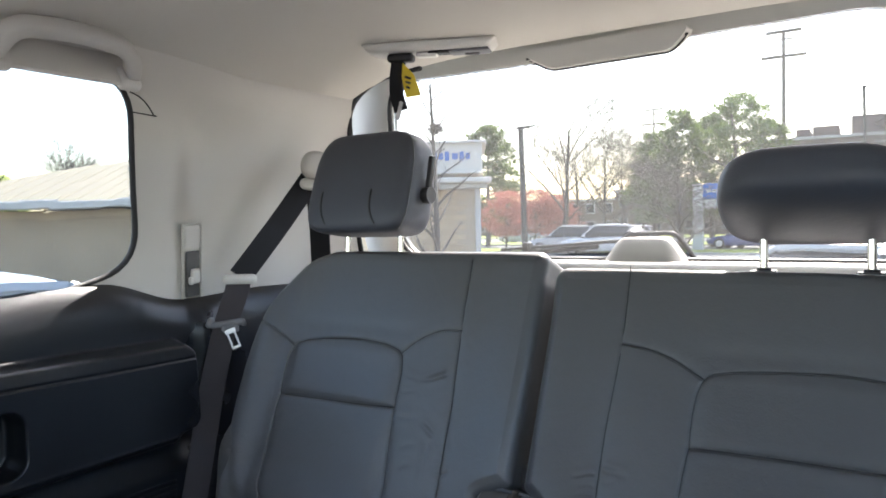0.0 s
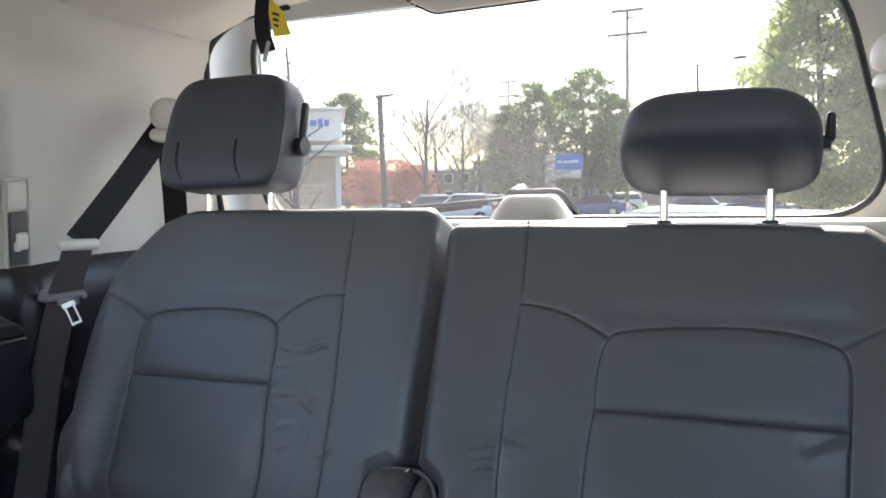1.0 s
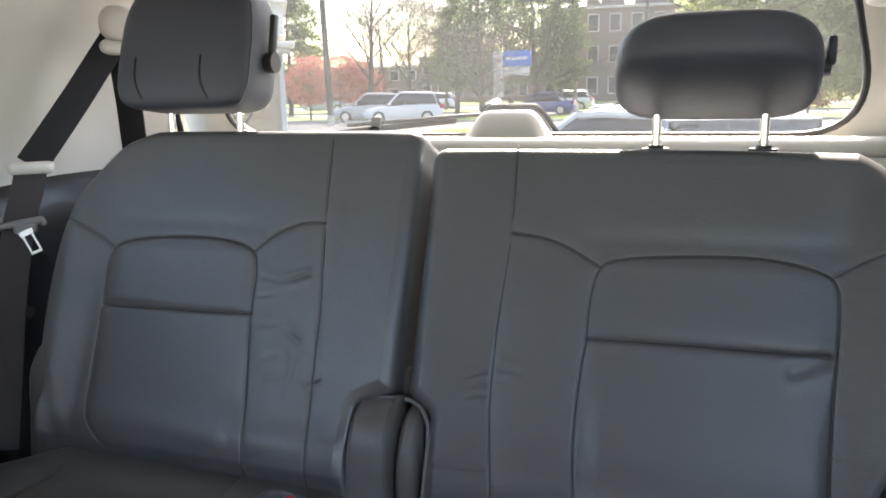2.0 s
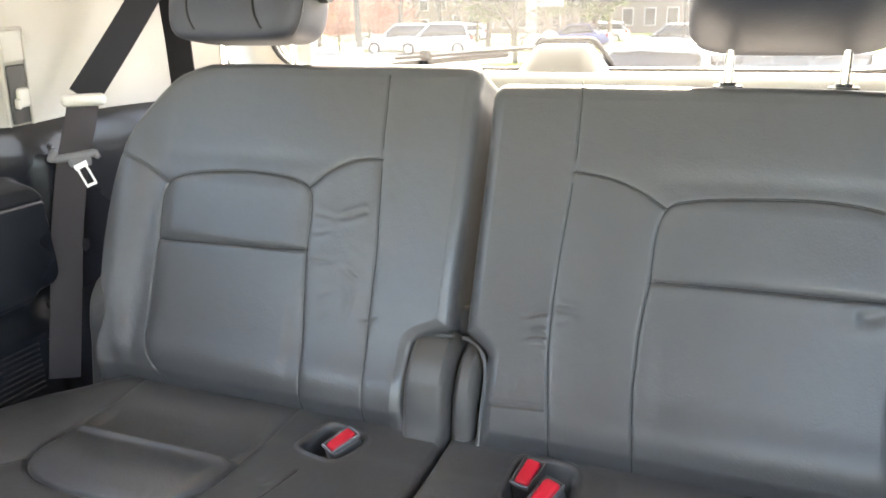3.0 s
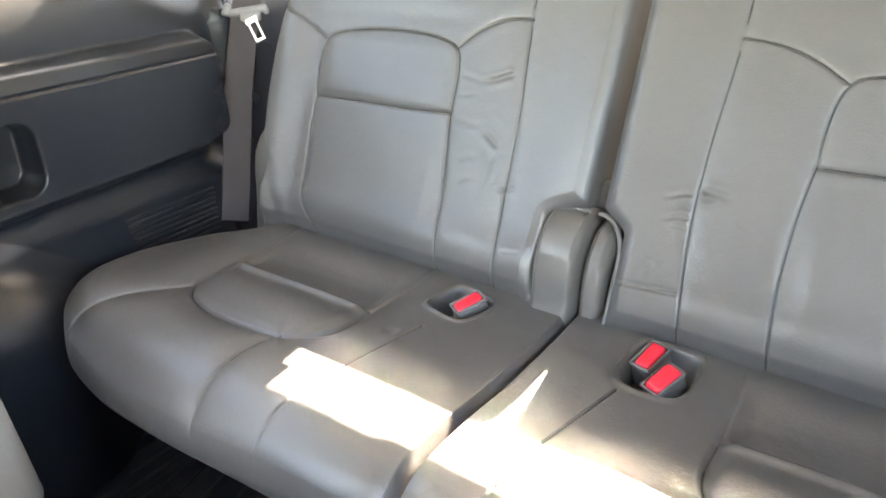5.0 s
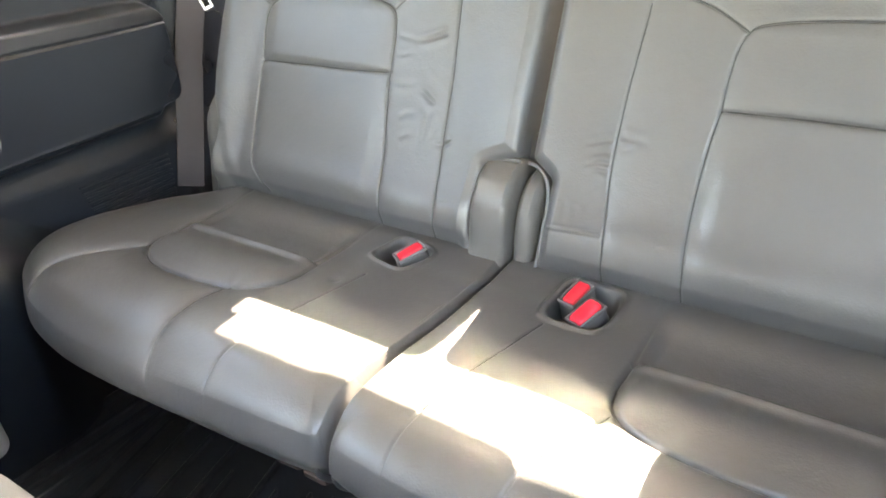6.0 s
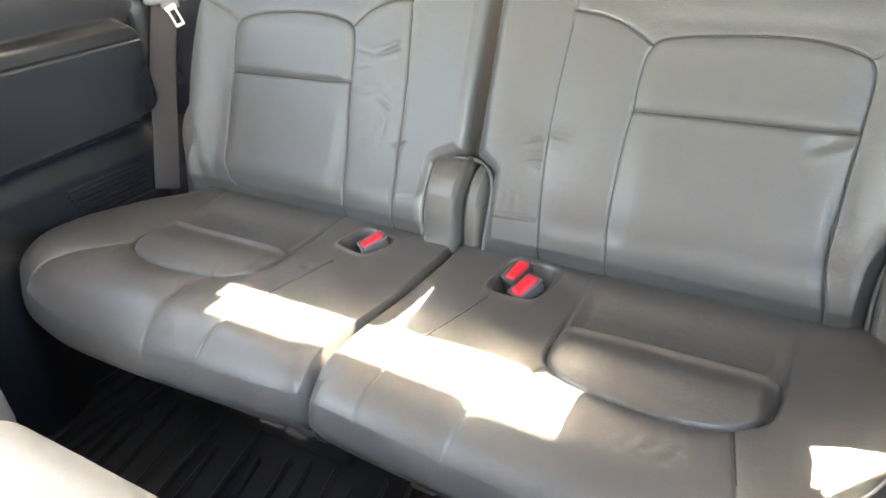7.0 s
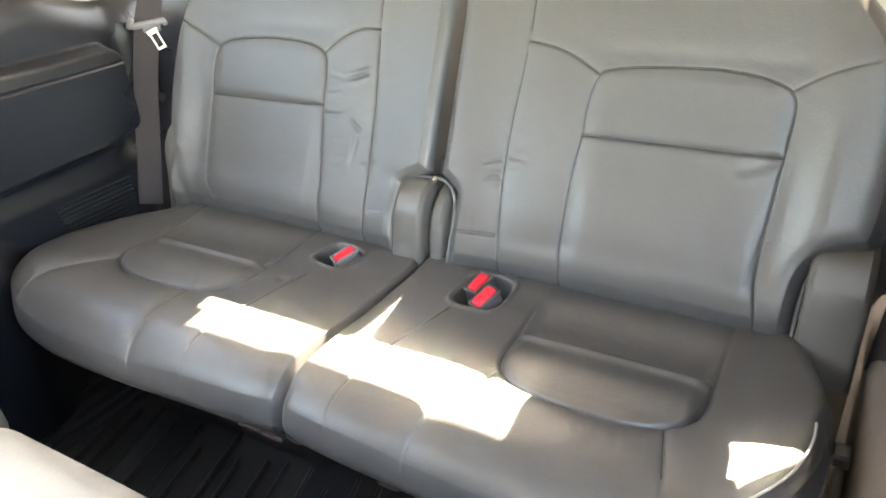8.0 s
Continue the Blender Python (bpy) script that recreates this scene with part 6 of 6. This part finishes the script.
def utility_pole(at, h, label):
    t = thing("utility_pole", label, "utility pole", group="utility poles", at=at)
    made = [part("pole", rod((0, 0, 0), (0, 0, h), 0.17, 0.11, 12), M_WOOD_POLE),
            part("crossarm", block((2.2, 0.16, 0.20), pose(0, 0, h - 0.1), 0.01, 1), M_WOOD_POLE), part("crossarm", block((2.8, 0.16, 0.20), pose(0, 0, h - 1.75), 0.01, 1), M_WOOD_POLE),
            part("crossarm", block((0.9, 0.10, 0.10), pose(0.2, 0, h - 0.62), 0.01, 1), M_WOOD_POLE), part("bracket", rod((0, 0, h - 2.6), (0.8, 0, h - 2.2), 0.03), M_POLE)]
    for x in (-0.9, -0.45, 0.45, 0.9):
        made.append(part("insulator", rod((x, 0, h - 0.03), (x, 0, h + 0.12), 0.04, 0.025, 8), M_KERB))
    for o in made:
        o.parent = t
    return t


UP1 = spot(8.95, 55)
utility_pole(UP1, 14.5, "tall weathered utility pole with two crossarms")
utility_pole(spot(17.75, 90), 15.0, "far weathered utility pole")


def sign(at, w, h, z, label, face):
    t = thing("street_sign", label, "sign", at=at)
    made = [part("post", block((0.55, 0.35, z + h), pose(-w / 2 - 0.3, 0, (z + h) / 2), 0.02, 1), M_WHITE_TRIM), part("panel", block((w, 0.3, h), pose(0, 0, z + h / 2), 0.02, 1), face),
            part("lower_panel", block((w * 0.9, 0.25, h * 0.6), pose(0, 0, z - h * 0.35), 0.02, 1), M_WHITE_TRIM)]
    bars = [block((w * 0.16, 0.02, h * 0.2), pose(-w * 0.3 + w * 0.2 * k, -0.165, z + h * 0.5), 0.01, 1) for k in range(4)]
    made.append(part("sign_bars", merge(*bars), M_WHITE_TRIM, label="white lettering shown as bars"))
    for o in made:
        o.parent = t
    return t


sign(spot(13.3, 44), 1.6, 0.85, 3.0, "blue and white roadside sign on a white post", M_SIGN_BLUE)


# vehicles
def car(at, yaw, label, paint, length=4.4, width=1.82, height=1.55, suv=True, category="car"):
    t = thing("car", label, category, group="parked cars", at=at)
    hl = length / 2
    belt = 0.95 if suv else 0.86

    def loft(stations, material, name, cap=True, lab=""):
        bm = bmesh.new()
        rings = []
        for x, w, z0, z1, rr in stations:
            pts = []
            for yy, zz in ((-w * 0.92, z0), (-w, z0 + 0.12), (-w, (z0 + z1) / 2), (-w * (1 - 0.3 * rr), z1 - 0.06), (-w * (0.92 - 0.5 * rr), z1), (0, z1 + 0.02), (w * (0.92 - 0.5 * rr), z1), (w * (1 - 0.3 * rr), z1 - 0.06), (w, (z0 + z1) / 2), (w, z0 + 0.12), (w * 0.92, z0)):
                pts.append(bm.verts.new((x, yy, zz)))
            rings.append(pts)
        for a, c in zip(rings[:-1], rings[1:]):
            for i in range(len(a)):
                j = (i + 1) % len(a)
                bm.faces.new((a[i], a[j], c[j], c[i]))
        bm.faces.new(rings[0])
        bm.faces.new(rings[-1])
        o = part(name, bm, material, t, lab, sharp=50)
        return o
    w = width / 2
    st = [(-hl, w * 0.80, 0.42, 0.72, 0.2), (-hl + 0.10, w * 0.92, 0.28, 0.90, 0.15), (-hl + 0.5, w * 0.98, 0.22, belt + 0.06, 0.1), (-0.9, w, 0.20, belt + 0.04, 0.08),
          (0.3, w, 0.20, belt, 0.08), (hl - 1.3, w, 0.20, belt - 0.02, 0.1), (hl - 0.7, w * 0.98, 0.22, belt - 0.08, 0.15), (hl - 0.18, w * 0.90, 0.28, belt - 0.20, 0.2), (hl, w * 0.74, 0.40, belt - 0.34, 0.25)]
    loft(st, paint, "body")
    r0, r1 = (-hl + 0.15, -hl + 0.55) if suv else (-hl + 0.75, -hl + 1.35)
    f0, f1 = hl - 1.25, hl - 2.05
    cab = [(r0, w * 0.86, belt - 0.05, belt + 0.02, 0.1), (r1, w * 0.84, belt - 0.05, height - 0.06, 0.45), (0.0, w * 0.86, belt - 0.05, height - 0.01, 0.45), (f1, w * 0.85, belt - 0.05, height - 0.05, 0.45), (f0, w * 0.88, belt - 0.05, belt + 0.0, 0.1)]
    loft(cab, M_DARK_GLASS, "glasshouse", lab="dark car windows")
    roof = [(r1 - 0.14, w * 0.70, height - 0.13, height - 0.05, 0.25), (r1 + 0.15, w * 0.76, height - 0.13, height + 0.0, 0.25), (0.0, w * 0.78, height - 0.12, height + 0.03, 0.25), (f1 - 0.02, w * 0.74, height - 0.13, height - 0.02, 0.25)]
    loft(roof, paint, "roof")
    for sy in (-1, 1):
        for xa, xb in ((f0 - 0.05, f1), (r0 + 0.12, r1)):
            part("pillar", rod((xa, sy * w * 0.85, belt), (xb, sy * w * 0.66, height - 0.04), 0.045, 0.04, 6), paint, t)
        part("pillar", rod((-0.15, sy * w * 0.87, belt), (-0.2, sy * w * 0.68, height - 0.03), 0.035, 0.03, 6), paint, t)
        part("mirror", block((0.12, 0.16, 0.12), pose(f0 - 0.28, sy * (w + 0.08), belt + 0.08), 0.04, 2), paint, t)
        part("headlight", block((0.30, 0.28, 0.12), pose(hl - 0.18, sy * w * 0.72, belt - 0.28, 0, 18, sy * -18), 0.04, 2), M_LAMP_GLASS, t)
        part("tail_light", block((0.16, 0.25, 0.20), pose(-hl + 0.09, sy * w * 0.78, belt - 0.08), 0.03, 2), M_TAIL, t)
        part("door_handle", block((0.18, 0.03, 0.03), pose(-0.3, sy * (w + 0.005), belt - 0.16), 0.01, 1), paint, t)
        for x in (-hl + 0.85, hl - 0.88):
            wheel = part("wheel", rod((x, sy * (w - 0.20), 0.33), (x, sy * (w + 0.005), 0.33), 0.33, seg=28), M_TYRE, t)
            part("tyre", rod((x, sy * (w - 0.21), 0.33), (x, sy * (w + 0.01), 0.33), 0.335, seg=28), M_TYRE, wheel)
            spokes = [rod((x, sy * (w + 0.012), 0.33), (x, sy * (w + 0.02), 0.33), 0.21, 0.20, 20)]
            part("rim", merge(*spokes), M_RIM, wheel)
    part("number_plate", block((0.02, 0.5, 0.12), pose(hl - 0.01, 0, 0.45), 0.004, 1), M_WHITE_TRIM, t)
    t.rotation_euler = (0, 0, radians(yaw))
    return t


P_WHITE = car_paint("white car paint", (0.62, 0.64, 0.66))
P_SILVER = car_paint("silver car paint", (0.35, 0.38, 0.40))
P_BLUE = car_paint("blue car paint", (0.03, 0.06, 0.22))
P_GREY = car_paint("grey car paint", (0.16, 0.17, 0.18))
P_PALE = car_paint("pale blue-grey car paint", (0.42, 0.48, 0.54))
car(spot(21.9, 42), 196, "white compact crossover parked across the lot", P_WHITE, 4.4, 1.82, 1.66)
car(spot(24.6, 44.5), 200, "silver hatchback parked beside the crossover", P_SILVER, 4.3, 1.8, 1.62)
car(spot(11.4, 50), 176, "dark blue sedan parked beyond the grass", P_BLUE, 4.6, 1.8, 1.45, False)
car(spot(6.6, 9.2), 172, "white sedan parked close behind, roof in sunlight", P_WHITE, 4.7, 1.84, 1.46, False)
car(spot(-1.0, 8.4), 95, "pale blue-grey sedan parked close behind", P_PALE, 4.7, 1.84, 1.42, False)
car(spot(19.5, 70), 180, "white car on the road", P_WHITE, 4.6, 1.8, 1.5)
car(spot(27.6, 69), 180, "silver car on the road", P_SILVER, 4.6, 1.8, 1.5)
car(spot(4.6, 40), 180, "grey sedan parked by the road", P_GREY, 4.6, 1.8, 1.45, False)
car(spot(0.5, 38), 180, "blue sedan parked by the road", P_BLUE, 4.6, 1.8, 1.45, False)
car(spot(9.8, 58), 180, "white car parked far off", P_WHITE, 4.6, 1.8, 1.5)
car(spot(66.0, 5.4), 78, "pale blue-grey sedan parked alongside", P_PALE, 4.7, 1.82, 1.44, False)
car(spot(72.0, 8.6), 80, "white sedan parked alongside", P_WHITE, 4.7, 1.82, 1.46, False)


# ---- bricks of the bank's front, nearest stretch ----
BR = bpy.data.meshes.new("brick")
bb = block((0.40, 0.05, 0.10), None, 0.006, 1)
bb.to_mesh(BR)
bb.free()
BR.materials.append(M_BRICK)
count = 0
for row in range(22):
    for col in range(11):
        if count >= 300:
            break
        o = new("brick", BR)
        o.location = (BX1 - 0.55 - 0.415 * col - (0.2075 if row % 2 else 0), BY0 - 0.005 + random.uniform(-0.004, 0.004), GROUND + 0.075 + 0.115 * row)
        o.parent = BANK_WALL
        o.matrix_parent_inverse = Matrix.Identity(4)
        count += 1
rv, rf = [], []
cube = [(-1, -1, -1), (1, -1, -1), (1, 1, -1), (-1, 1, -1), (-1, -1, 1), (1, -1, 1), (1, 1, 1), (-1, 1, 1)]
cf = [(0, 1, 5, 4), (1, 2, 6, 5), (3, 0, 4, 7), (4, 5, 6, 7), (0, 3, 2, 1)]
for row in range(22):
    for col in range(18):
        if row > 17:
            continue
        x, z = BX1 - BL - 0.22 - 0.40 * col, GROUND + 0.075 + 0.115 * row
        if row % 2:
            x -= 0.19 if col < 17 else 0.0
        b0 = len(rv)
        dy = random.uniform(-0.004, 0.004)
        rv += [(x + 0.19 * a, BY0 + 0.036 + dy * 0.3 + 0.025 * b, z + 0.05 * c) for a, b, c in cube]
        rf += [tuple(b0 + i for i in q) for q in cf]
o = tagged(mesh_ob("brickwork", rv, rf, M_BRICK, smooth=False), kind="stuff")
o.parent = WING_WALL
o.matrix_parent_inverse = Matrix.Identity(4)
